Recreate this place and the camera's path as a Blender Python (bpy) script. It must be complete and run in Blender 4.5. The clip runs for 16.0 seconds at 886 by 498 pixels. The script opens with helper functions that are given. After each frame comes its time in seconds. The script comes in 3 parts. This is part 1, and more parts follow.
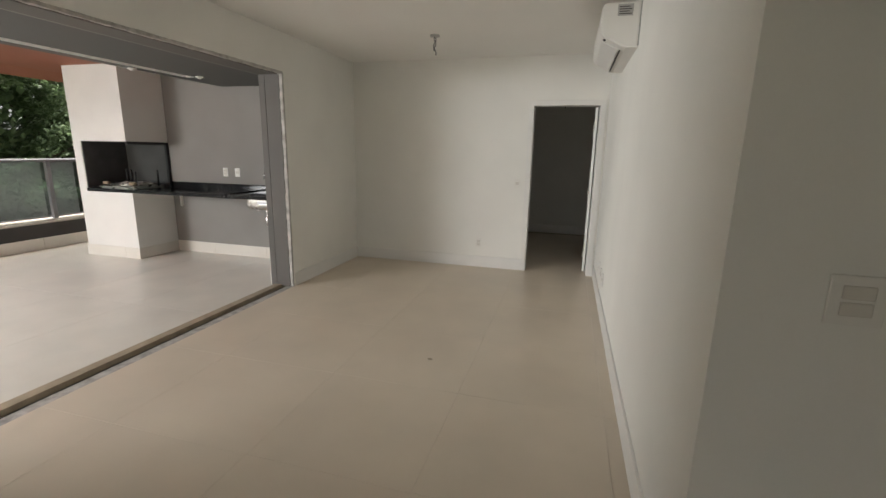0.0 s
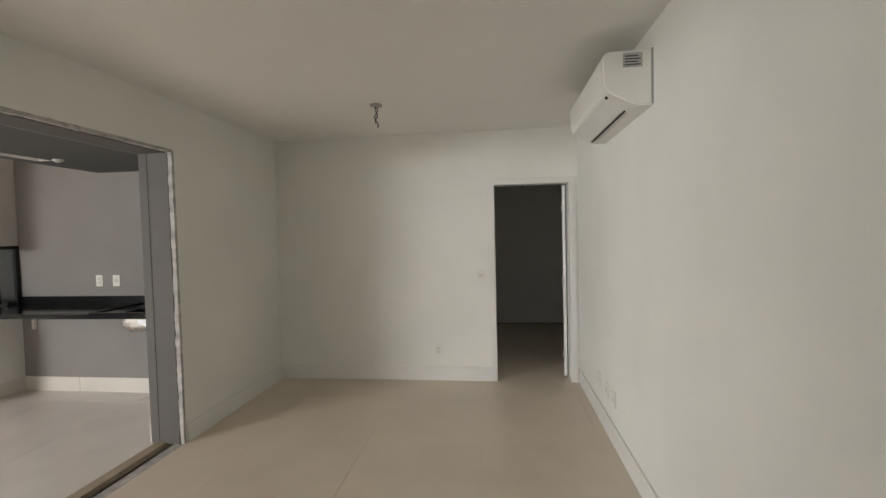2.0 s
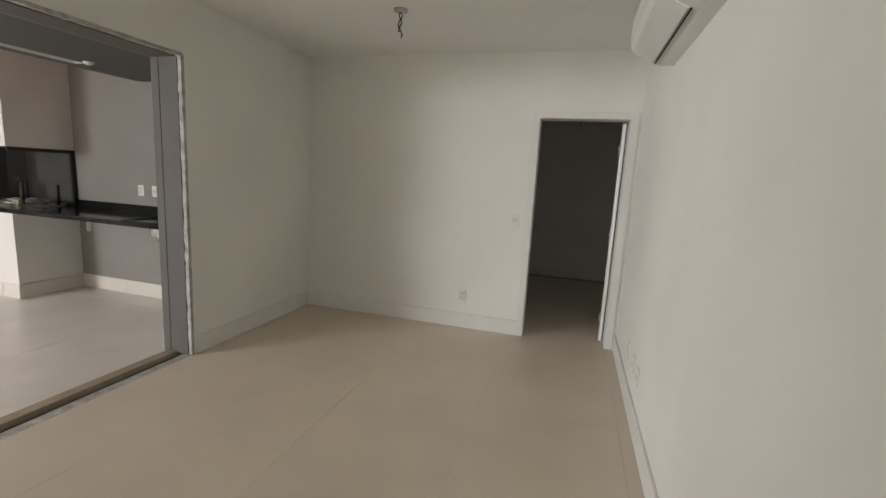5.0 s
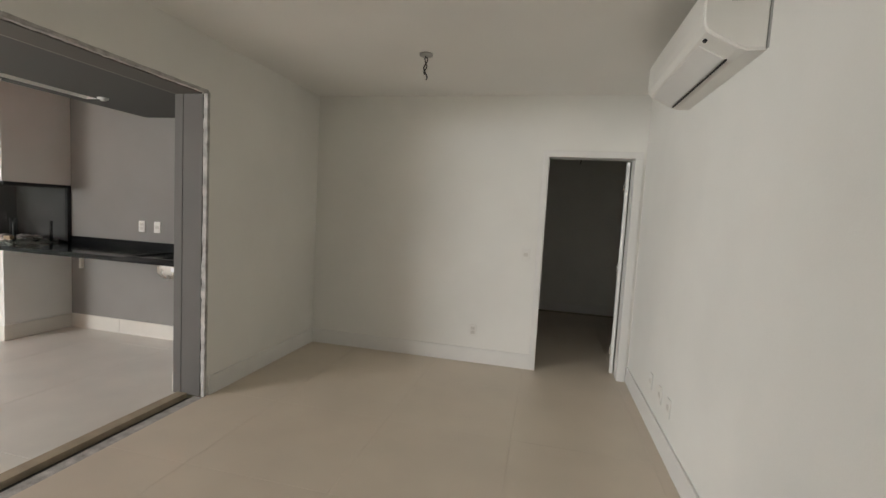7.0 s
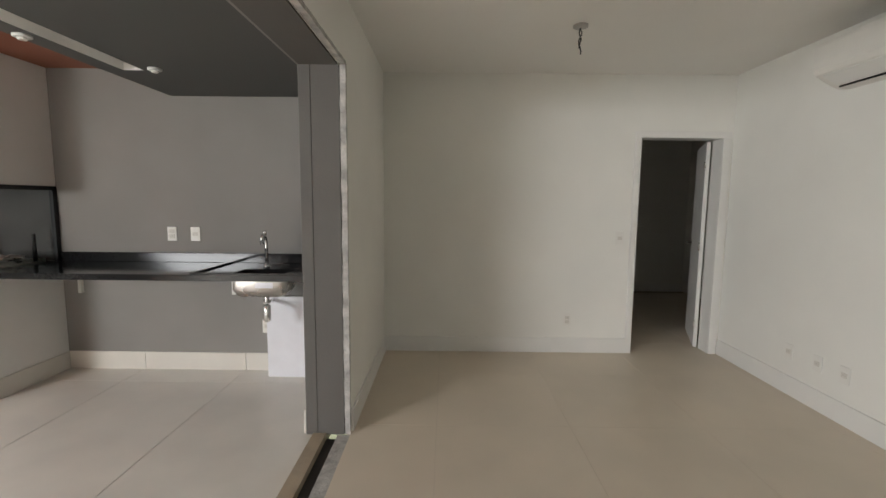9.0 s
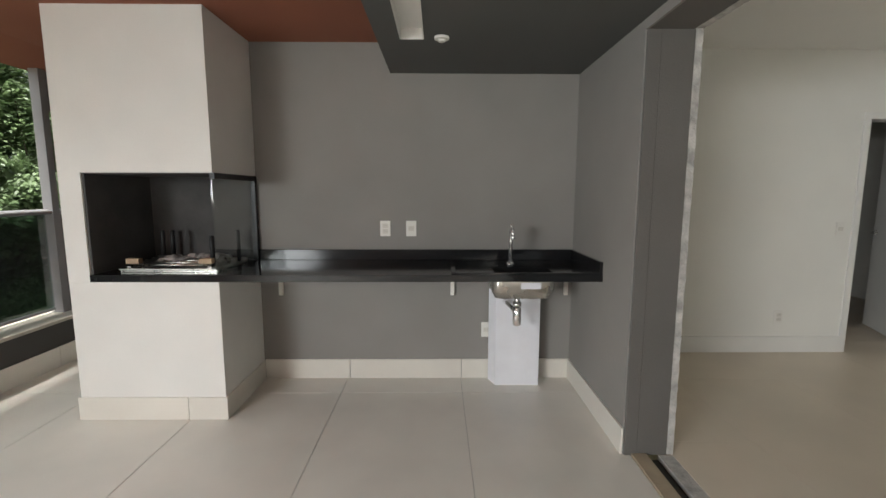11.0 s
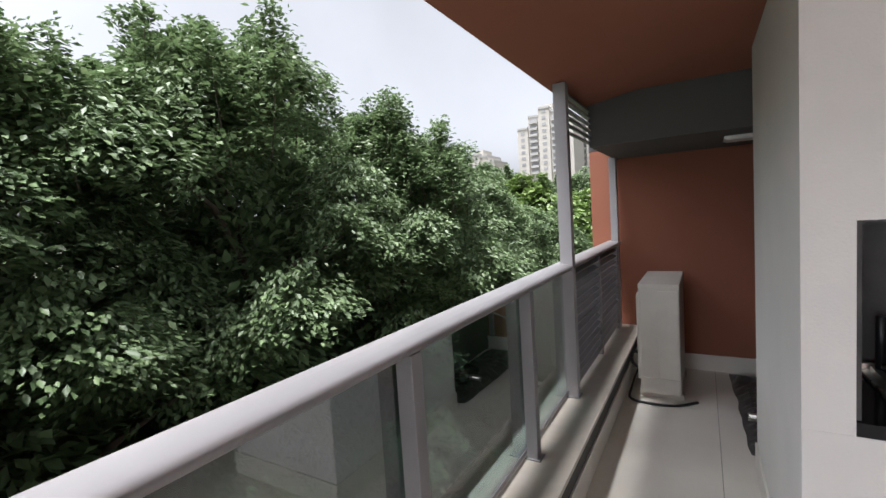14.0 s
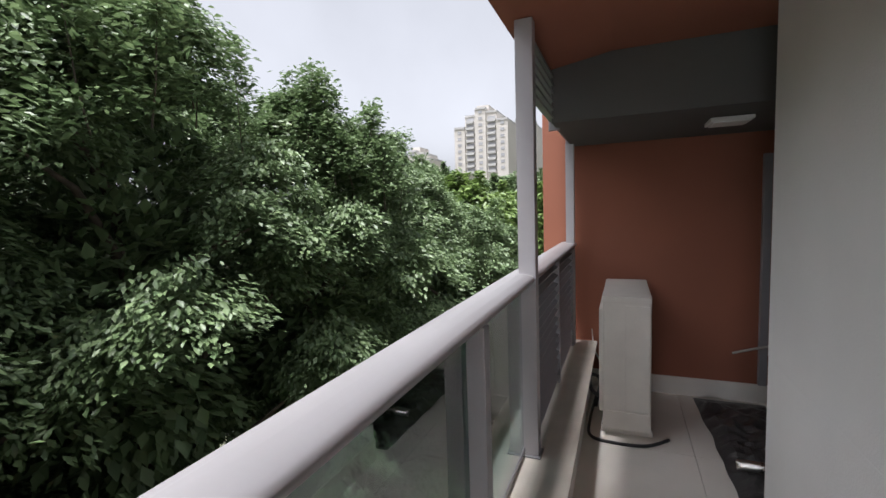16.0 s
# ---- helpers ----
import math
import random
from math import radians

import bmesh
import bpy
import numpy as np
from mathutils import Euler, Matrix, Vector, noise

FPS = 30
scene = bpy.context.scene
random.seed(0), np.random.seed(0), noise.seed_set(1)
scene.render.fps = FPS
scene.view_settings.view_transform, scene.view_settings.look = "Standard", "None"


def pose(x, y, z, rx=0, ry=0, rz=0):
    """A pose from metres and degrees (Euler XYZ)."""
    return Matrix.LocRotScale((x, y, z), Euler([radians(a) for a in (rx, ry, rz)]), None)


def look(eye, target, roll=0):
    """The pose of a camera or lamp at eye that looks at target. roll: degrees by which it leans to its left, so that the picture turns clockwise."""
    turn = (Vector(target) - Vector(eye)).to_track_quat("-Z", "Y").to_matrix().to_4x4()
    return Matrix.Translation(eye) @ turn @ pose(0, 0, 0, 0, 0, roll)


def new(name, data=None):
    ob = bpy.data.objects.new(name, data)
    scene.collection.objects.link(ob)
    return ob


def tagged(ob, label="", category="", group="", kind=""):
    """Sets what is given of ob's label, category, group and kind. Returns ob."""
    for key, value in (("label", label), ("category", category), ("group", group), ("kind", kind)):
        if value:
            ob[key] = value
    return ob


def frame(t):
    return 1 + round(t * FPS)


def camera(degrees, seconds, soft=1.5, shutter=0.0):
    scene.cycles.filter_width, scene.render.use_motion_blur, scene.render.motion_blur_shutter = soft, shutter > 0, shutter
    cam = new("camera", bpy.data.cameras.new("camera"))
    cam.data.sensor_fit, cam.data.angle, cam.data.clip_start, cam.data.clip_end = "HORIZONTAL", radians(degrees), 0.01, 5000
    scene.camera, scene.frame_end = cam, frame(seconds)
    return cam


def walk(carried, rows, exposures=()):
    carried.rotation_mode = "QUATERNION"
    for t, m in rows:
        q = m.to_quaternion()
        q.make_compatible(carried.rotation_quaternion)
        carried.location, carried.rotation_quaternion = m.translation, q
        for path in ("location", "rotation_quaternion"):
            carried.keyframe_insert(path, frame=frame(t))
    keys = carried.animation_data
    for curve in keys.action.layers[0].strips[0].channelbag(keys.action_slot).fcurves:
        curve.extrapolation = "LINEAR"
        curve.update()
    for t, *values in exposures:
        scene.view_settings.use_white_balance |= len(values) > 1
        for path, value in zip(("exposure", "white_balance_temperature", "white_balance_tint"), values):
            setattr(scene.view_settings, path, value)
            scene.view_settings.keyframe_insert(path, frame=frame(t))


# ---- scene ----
cam = camera(90.1, 16.0)
PATH = [
    (0, (2.911, 0.211, 1.521), (2.39, 2.094, 1.093), 1.1),
    (0.5, (2.746, 0.44, 1.524), (2.242, 2.343, 1.17), -1.2),
    (1, (2.607, 0.715, 1.553), (2.208, 2.662, 1.328), -1.7),
    (1.5, (2.498, 0.994, 1.603), (2.206, 2.969, 1.492), -2.1),
    (2, (2.473, 1.253, 1.604), (2.227, 3.237, 1.533), -1.4),
    (2.5, (2.546, 1.415, 1.582), (2.265, 3.392, 1.472), -0.1),
    (3, (2.619, 1.484, 1.546), (2.249, 3.44, 1.347), 1.0),
    (3.5, (2.701, 1.604, 1.541), (2.243, 3.528, 1.242), 2.3),
    (4, (2.756, 1.749, 1.506), (2.245, 3.65, 1.152), 2.9),
    (4.5, (2.816, 1.743, 1.529), (2.271, 3.636, 1.179), 3.1),
    (7, (2.459, 1.587, 1.499), (2.013, 3.53, 1.341), 3.2),
    (7.5, (2.042, 1.59, 1.51), (1.825, 3.572, 1.352), 1.8),
    (8, (1.556, 1.617, 1.509), (1.468, 3.605, 1.311), 0.9),
    (10.5, (-0.849, 1.959, 1.46), (-0.833, 3.945, 1.224), 0.3),
    (11, (-1.32, 2.079, 1.465), (-1.298, 4.063, 1.21), 0.1),
    (11.5, (-1.761, 2.228, 1.448), (-1.747, 4.212, 1.195), 0.0),
    (12, (-2.215, 2.399, 1.492), (-2.309, 4.382, 1.254), 0.1),
    (12.5, (-2.678, 2.623, 1.525), (-3.06, 4.572, 1.293), -0.6),
    (13, (-3.166, 2.765, 1.608), (-3.922, 4.602, 1.379), -2.3),
    (13.5, (-3.613, 2.844, 1.582), (-4.67, 4.535, 1.434), -2.9),
    (14, (-3.885, 3.027, 1.67), (-4.9, 4.744, 1.527), -3.7),
    (14.5, (-4.143, 3.228, 1.672), (-4.999, 5.031, 1.549), -4.2),
    (15, (-4.244, 3.387, 1.675), (-5.059, 5.209, 1.554), -4.7),
    (15.5, (-4.291, 3.603, 1.653), (-5.11, 5.422, 1.511), -4.1),
    (16, (-4.244, 3.852, 1.622), (-4.997, 5.697, 1.452), -1.9),
]
walk(cam, [(t, look(eye, target, roll)) for t, eye, target, roll in PATH], [(0, 1.85, 6550, 9), (1.0, 1.85, 6550, 9), (2.0, 1.8, 6550, 9), (8.2, 1.75, 6550, 9), (10.3, 1.55, 6450, 7), (11.5, 1.45, 6350, 6),
     (12.5, 1.3, 6200, 8), (13.5, 1.15, 6050, 11), (15, 1.2, 6050, 14), (16, 1.1, 6050, 14)])

# ---- world and light ----
world = bpy.data.worlds.new("world")
scene.world = world
world.use_nodes = True
wn, wl = world.node_tree.nodes, world.node_tree.links
sky = wn.new("ShaderNodeTexSky")
sky.sky_type = 'NISHITA'
sky.sun_disc = False
sky.sun_elevation = radians(70)
sky.sun_rotation = radians(225)
sky.dust_density = 4.0
overcast = wn.new("ShaderNodeHueSaturation")
overcast.inputs["Saturation"].default_value = 0.07
overcast.inputs["Value"].default_value = 0.70
wl.new(sky.outputs[0], overcast.inputs["Color"])
# soft cloud cover, slightly uneven
cloud = wn.new("ShaderNodeTexNoise")
cloud.inputs["Scale"].default_value = 2.6
cloud.inputs["Detail"].default_value = 5
shade = wn.new("ShaderNodeMapRange")
shade.inputs["From Min"].default_value = 0.3
shade.inputs["From Max"].default_value = 0.7
shade.inputs["To Min"].default_value = 0.90
shade.inputs["To Max"].default_value = 1.08
wl.new(cloud.outputs["Fac"], shade.inputs["Value"])
veil = wn.new("ShaderNodeVectorMath")
veil.operation = 'SCALE'
wl.new(overcast.outputs[0], veil.inputs[0])
wl.new(shade.outputs[0], veil.inputs["Scale"])
wl.new(veil.outputs[0], wn["Background"].inputs[0])
wn["Background"].inputs[1].default_value = 0.15
sun = new("sun", bpy.data.lights.new("sun", 'SUN'))
sun.data.energy = 5.0
sun.data.angle = radians(18)
sun.data.color = (1.0, 0.96, 0.9)
sun.matrix_world = look((-1.5, -4, 20), (0, 0, 0))
# daylight through the open side of the balcony, beyond the near stretch of railing
day = new("daylight", bpy.data.lights.new("daylight", 'AREA'))
day.data.shape = 'RECTANGLE'
day.data.size, day.data.size_y = 3.6, 1.5
day.data.energy = 180
day.data.color = (0.97, 0.98, 1.0)
day.matrix_world = look((-4.95, -1.35, 1.75), (-1.95, -1.35, -1.45))
# weak fill lamp, set in an added window of the unseen wall behind
back = new("back_fill_light", bpy.data.lights.new("back_fill_light", 'AREA'))
back.data.shape = 'RECTANGLE'
back.data.size, back.data.size_y = 2.2, 1.3
back.data.energy = 2
back.data.color = (0.97, 0.99, 1.0)
back.matrix_world = look((1.5, -3.19, 1.55), (1.5, 0, 1.55))


# ---- materials ----
def material(name, color, rough=0.5, metal=0.0, vary=0.06, scale=3.0, fine=90.0, bump=0.05, spec=0.5, per_object=0.0, dark=None):
    """A principled surface with variation at two scales: broad patches and fine grain."""
    m = bpy.data.materials.new(name)
    m.use_nodes = True
    n, l = m.node_tree.nodes, m.node_tree.links
    b = n["Principled BSDF"]
    b.inputs["Roughness"].default_value = rough
    b.inputs["Metallic"].default_value = metal
    b.inputs["Specular IOR Level"].default_value = spec
    co = n.new("ShaderNodeTexCoord")
    big = n.new("ShaderNodeTexNoise")
    big.inputs["Scale"].default_value = scale
    big.inputs["Detail"].default_value = 6
    small = n.new("ShaderNodeTexNoise")
    small.inputs["Scale"].default_value = fine
    small.inputs["Detail"].default_value = 3
    geo = n.new("ShaderNodeNewGeometry")
    l.new(geo.outputs["Position"], big.inputs["Vector"])
    l.new(geo.outputs["Position"], small.inputs["Vector"])
    mix = n.new("ShaderNodeMix")
    mix.data_type = 'RGBA'
    c2 = dark or tuple(c * (1 - 2.2 * vary) for c in color)
    mix.inputs["A"].default_value = (*c2, 1)
    mix.inputs["B"].default_value = (*(min(1, c * (1 + vary)) for c in color), 1)
    add = n.new("ShaderNodeMath")
    add.operation = 'MULTIPLY_ADD'
    add.inputs[1].default_value = 0.35
    l.new(small.outputs["Fac"], add.inputs[0])
    ramp = n.new("ShaderNodeMapRange")
    ramp.inputs["From Min"].default_value = 0.3
    ramp.inputs["From Max"].default_value = 0.7
    l.new(big.outputs["Fac"], ramp.inputs["Value"])
    sc = n.new("ShaderNodeMath")
    sc.operation = 'MULTIPLY'
    sc.inputs[1].default_value = 0.75
    l.new(ramp.outputs[0], sc.inputs[0])
    l.new(sc.outputs[0], add.inputs[2])
    fac = add.outputs[0]
    if per_object:
        info = n.new("ShaderNodeObjectInfo")
        ma = n.new("ShaderNodeMath")
        ma.operation = 'MULTIPLY_ADD'
        ma.inputs[1].default_value = per_object
        l.new(info.outputs["Random"], ma.inputs[0])
        l.new(fac, ma.inputs[2])
        fac = ma.outputs[0]
    l.new(fac, mix.inputs["Factor"])
    l.new(mix.outputs["Result"], b.inputs["Base Color"])
    if bump:
        bp = n.new("ShaderNodeBump")
        bp.inputs["Strength"].default_value = bump
        bp.inputs["Distance"].default_value = 0.01
        l.new(small.outputs["Fac"], bp.inputs["Height"])
        l.new(bp.outputs[0], b.inputs["Normal"])
    rr = n.new("ShaderNodeMapRange")
    rr.inputs["To Min"].default_value = max(0.02, rough - 0.07)
    rr.inputs["To Max"].default_value = min(1, rough + 0.07)
    l.new(big.outputs["Fac"], rr.inputs["Value"])
    l.new(rr.outputs[0], b.inputs["Roughness"])
    return m


WALL = material("white_wall_paint", (0.83, 0.815, 0.765), 0.85, vary=0.03, scale=1.3, fine=140, bump=0.05)
CEIL = material("white_ceiling_paint", (0.84, 0.82, 0.78), 0.9, vary=0.02, scale=1.0, fine=120, bump=0.05)
TRIM = material("white_satin_trim", (0.80, 0.785, 0.75), 0.4, vary=0.02, scale=4, bump=0.01)
GREY = material("grey_wall_paint", (0.275, 0.26, 0.243), 0.8, vary=0.05, scale=1.8, fine=150, bump=0.07)
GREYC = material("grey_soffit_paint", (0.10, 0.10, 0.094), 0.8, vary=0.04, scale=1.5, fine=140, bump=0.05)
TERRA = material("terracotta_paint", (0.29, 0.105, 0.06), 0.8, vary=0.06, scale=1.2, fine=140, bump=0.08)
TEXT = material("white_textured_render", (0.78, 0.765, 0.73), 0.85, vary=0.03, scale=2.0, fine=130, bump=0.15)
TILE = material("porcelain_tile", (0.76, 0.725, 0.655), 0.32, vary=0.05, scale=2.2, fine=220, bump=0.006, per_object=0.25)
TILE_IN = material("porcelain_tile_indoor", (0.69, 0.60, 0.485), 0.40, vary=0.045, scale=1.6, fine=220, bump=0.006, per_object=0.06)
GROUT_IN = material("indoor_grout", (0.47, 0.40, 0.31), 0.9, vary=0.05)
GROUT = material("tile_grout", (0.27, 0.25, 0.22), 0.9, vary=0.1)
SKIRT = material("porcelain_skirting", (0.72, 0.685, 0.62), 0.35, vary=0.04, scale=3, bump=0.005, per_object=0.2)
STONE = material("cream_stone_coping", (0.48, 0.44, 0.385), 0.5, vary=0.08, scale=5, fine=120, bump=0.05)
# kerb grey taken darker: the shadow under the coping is in the colour
BAND = material("grey_darkened_for_shade", (0.06, 0.056, 0.053), 0.75, vary=0.08, scale=3, bump=0.08)
GRANITE = material("black_granite", (0.012, 0.012, 0.013), 0.10, vary=0.08, scale=60, fine=400, bump=0.0, spec=0.35)
BLACK = material("black_metal", (0.015, 0.015, 0.016), 0.4, metal=0.3, vary=0.2)
LINING = material("firebox_lining", (0.075, 0.072, 0.07), 0.75, vary=0.2, scale=5, bump=0.1)
STEEL = material("brushed_steel", (0.66, 0.64, 0.60), 0.28, metal=1.0, vary=0.06, scale=8, bump=0.01)
STEEL_B = material("satin_chrome", (0.85, 0.85, 0.84), 0.2, metal=0.85, vary=0.02, bump=0)
CHROME = material("chrome", (0.82, 0.82, 0.82), 0.08, metal=1.0, vary=0.02, bump=0)
ALU = material("grey_aluminium", (0.27, 0.265, 0.275), 0.42, metal=0.25, vary=0.05, scale=6, bump=0.01)
ALU_L = material("pale_aluminium_rail", (0.34, 0.328, 0.335), 0.4, metal=0.2, vary=0.04, scale=5, bump=0.01)
PLASTIC = material("white_plastic", (0.80, 0.78, 0.73), 0.4, vary=0.02, bump=0)
INSERT = material("warm_plastic_insert", (0.68, 0.65, 0.59), 0.45, vary=0.02, bump=0)
PLASTIC_G = material("grey_plastic", (0.42, 0.41, 0.39), 0.5, vary=0.04, bump=0)
CREAM = material("cream_enamel", (0.58, 0.555, 0.50), 0.45, vary=0.05, scale=6, bump=0.01)
DARKP = material("black_rubber", (0.02, 0.02, 0.02), 0.55, vary=0.2)
TARP = material("crumpled_dark_foil", (0.075, 0.072, 0.07), 0.35, metal=0.2, vary=0.25, scale=9, bump=0.2)
FOAM = material("white_board", (0.82, 0.82, 0.86), 0.7, vary=0.03, scale=6, bump=0.02)
PLASTER = material("rough_grey_plaster", (0.50, 0.48, 0.45), 0.95, vary=0.25, scale=14, fine=70, bump=0.5)
JAMB = material("grey_jamb_paint", (0.128, 0.119, 0.108), 0.75, vary=0.06, scale=3, bump=0.1)
SILL = material("tan_sill_metal", (0.43, 0.35, 0.25), 0.5, metal=0.0, vary=0.12, scale=7, bump=0.04)
WIRE = material("dark_wire", (0.03, 0.03, 0.03), 0.5)
PAPER = material("crumpled_clear_wrap", (0.50, 0.46, 0.44), 0.25, vary=0.15, scale=20, bump=0.3)
WOODB = material("light_wood_block", (0.42, 0.31, 0.2), 0.7, vary=0.15, scale=20)
BARK = material("tree_bark", (0.09, 0.07, 0.05), 0.9, vary=0.3, scale=6, fine=40, bump=0.6)
EARTH = material("park_ground", (0.07, 0.075, 0.045), 0.95, vary=0.3, scale=0.5, fine=4, bump=0.3)
TOWER = material("pale_tower_facade", (0.52, 0.49, 0.45), 0.8, vary=0.05, scale=0.05, fine=2)
# darker facade copy: shade on parapets and balconies painted into the colour
TOWER_SHADED = material("tower_shaded_facade", (0.42, 0.41, 0.40), 0.8, vary=0.05, scale=0.05, fine=2)
# pane colour lightened to stand in for distance haze
PANE = material("hazed_window_glass", (0.36, 0.36, 0.37), 0.12, vary=0.1, scale=0.2, bump=0)
GLOW = material("lamp_diffuser", (0.85, 0.84, 0.8), 0.6, vary=0.01, bump=0)


def glass(name, color, rough=0.0, gloss=0.04):
    m = bpy.data.materials.new(name)
    m.use_nodes = True
    n, l = m.node_tree.nodes, m.node_tree.links
    n.remove(n["Principled BSDF"])
    tr = n.new("ShaderNodeBsdfTransparent")
    tr.inputs[0].default_value = (*color, 1)
    gl = n.new("ShaderNodeBsdfGlossy")
    gl.inputs["Roughness"].default_value = rough
    lw = n.new("ShaderNodeLayerWeight")
    lw.inputs[0].default_value = 0.5
    pw = n.new("ShaderNodeMath")
    pw.operation = 'POWER'
    pw.inputs[1].default_value = 3.5
    l.new(lw.outputs["Facing"], pw.inputs[0])
    fr = n.new("ShaderNodeMapRange")
    fr.inputs["To Min"].default_value = gloss
    fr.inputs["To Max"].default_value = 0.95
    l.new(pw.outputs[0], fr.inputs["Value"])
    mx = n.new("ShaderNodeMixShader")
    l.new(fr.outputs[0], mx.inputs[0])
    l.new(tr.outputs[0], mx.inputs[1])
    l.new(gl.outputs[0], mx.inputs[2])
    l.new(mx.outputs[0], n["Material Output"].inputs[0])
    return m


GLASS = glass("clear_glass", (0.93, 0.95, 0.94))
GLASS_T = glass("green_tinted_glass", (0.50, 0.58, 0.57), gloss=0.24)


def leaf_material(name, a, b):
    m = bpy.data.materials.new(name)
    m.use_nodes = True
    n, l = m.node_tree.nodes, m.node_tree.links
    p = n["Principled BSDF"]
    p.inputs["Roughness"].default_value = 0.48
    g = n.new("ShaderNodeNewGeometry")
    mix = n.new("ShaderNodeMix")
    mix.data_type = 'RGBA'
    mix.inputs["A"].default_value = (*a, 1)
    mix.inputs["B"].default_value = (*b, 1)
    l.new(g.outputs["Random Per Island"], mix.inputs["Factor"])
    l.new(mix.outputs["Result"], p.inputs["Base Color"])
    ts = n.new("ShaderNodeBsdfTranslucent")
    l.new(mix.outputs["Result"], ts.inputs[0])
    ms = n.new("ShaderNodeMixShader")
    ms.inputs[0].default_value = 0.3
    l.new(p.outputs[0], ms.inputs[1])
    l.new(ts.outputs[0], ms.inputs[2])
    l.new(ms.outputs[0], n["Material Output"].inputs[0])
    return m


LEAF = leaf_material("dark_green_leaves", (0.075, 0.12, 0.05), (0.18, 0.25, 0.115))
LEAF_B = leaf_material("bright_green_leaves", (0.09, 0.15, 0.035), (0.19, 0.27, 0.075))

# ---- building helpers ----
ORIGIN = {}


def box(bm, x0, x1, y0, y1, z0, z1, bevel=0.0):
    res = bmesh.ops.create_cube(bm, size=1.0)
    vs = res["verts"]
    for v in vs:
        v.co = Vector((x0 + (v.co.x + .5) * (x1 - x0), y0 + (v.co.y + .5) * (y1 - y0), z0 + (v.co.z + .5) * (z1 - z0)))
    if bevel:
        es = list({e for v in vs for e in v.link_edges})
        bmesh.ops.bevel(bm, geom=es, offset=bevel, segments=2, affect='EDGES', profile=0.6)
    return bm


def boxes(*rows, bevel=0.0):
    bm = bmesh.new()
    for r in rows:
        box(bm, *r, bevel=bevel)
    return bm


def tube(bm, points, radius, sides=10, caps=True):
    """A round bar along a line of points; radius may be one number or one for each point."""
    pts = [Vector(p) for p in points]
    rad = radius if isinstance(radius, (list, tuple)) else [radius] * len(pts)
    rings = []
    side = None
    for i, p in enumerate(pts):
        d = (pts[min(i + 1, len(pts) - 1)] - pts[max(i - 1, 0)]).normalized()
        if side is None:
            side = d.orthogonal().normalized()
        side = (side - d * side.dot(d)).normalized()
        up = d.cross(side)
        rings.append([bm.verts.new(p + rad[i] * (math.cos(2 * math.pi * k / sides) * side + math.sin(2 * math.pi * k / sides) * up)) for k in range(sides)])
    for a, b in zip(rings, rings[1:]):
        for k in range(sides):
            f = bm.faces.new((a[k], a[(k + 1) % sides], b[(k + 1) % sides], b[k]))
            f.smooth = True
    if caps:
        bm.faces.new(rings[0][::-1])
        bm.faces.new(rings[-1])
    return bm


def extrude_profile(bm, profile, y0, y1):
    """A closed outline in x and z drawn out along y."""
    a = [bm.verts.new((x, y0, z)) for x, z in profile]
    b = [bm.verts.new((x, y1, z)) for x, z in profile]
    n = len(a)
    for k in range(n):
        bm.faces.new((a[k], a[(k + 1) % n], b[(k + 1) % n], b[k]))
    bm.faces.new(a[::-1])
    bm.faces.new(b)
    bmesh.ops.recalc_face_normals(bm, faces=bm.faces)
    return bm


def mesh_of(name, bm, mat, shift):
    for v in bm.verts:
        v.co -= shift
    bmesh.ops.recalc_face_normals(bm, faces=bm.faces)
    me = bpy.data.meshes.new(name)
    bm.to_mesh(me)
    bm.free()
    me.materials.append(mat)
    return me


def structure(name, bm, mat, label, category=""):
    ob = new(name, mesh_of(name, bm, mat, Vector()))
    ORIGIN[ob] = Vector()
    return tagged(ob, label, category or name.split("_")[0], kind="structure")


def thing(name, base, label, category, group="", kind=""):
    ob = new(name)
    ob.empty_display_size = 0.1
    ob.location = base
    ORIGIN[ob] = Vector(base)
    return tagged(ob, label, category, group, kind)


def part(name, bm, mat, parent, label=""):
    ob = new(name, mesh_of(name, bm, mat, ORIGIN[parent]))
    ob.parent = parent
    ORIGIN[ob] = ORIGIN[parent]
    if label:
        ob["label"] = label
    return ob


# ---- the large structure ----
XR, YE, HC = 3.31, 6.0, 2.68          # living room: far side wall, end wall, ceiling height
YJ, YO, ZO = 4.40, 1.0, 2.285                  # end of the wide opening, its near end chosen for shade, and its head height
YB = 5.45                             # grey back wall of the balcony
XC, XI, YC = -3.62, -2.69, 4.81       # barbecue column
ZS, ZD = 2.54, 2.325                  # soffits: terracotta, grey dropped
YEND = 7.98                           # end wall of the service end
YS = -3.2                             # near end, behind the camera

structure("floor", boxes((-0.02, 6.3, YS, 9.2, -0.20, -0.008)), GROUT_IN, "beige porcelain tile floor of the living room")
structure("balcony_floor", boxes((-4.80, -0.22, YS, YEND, -0.20, -0.012)), GROUT, "cream porcelain tile floor of the balcony", "floor")
structure("ceiling", boxes((-0.27, 6.3, YS, 9.2, HC, HC + 0.15)), CEIL, "white painted plaster ceiling")

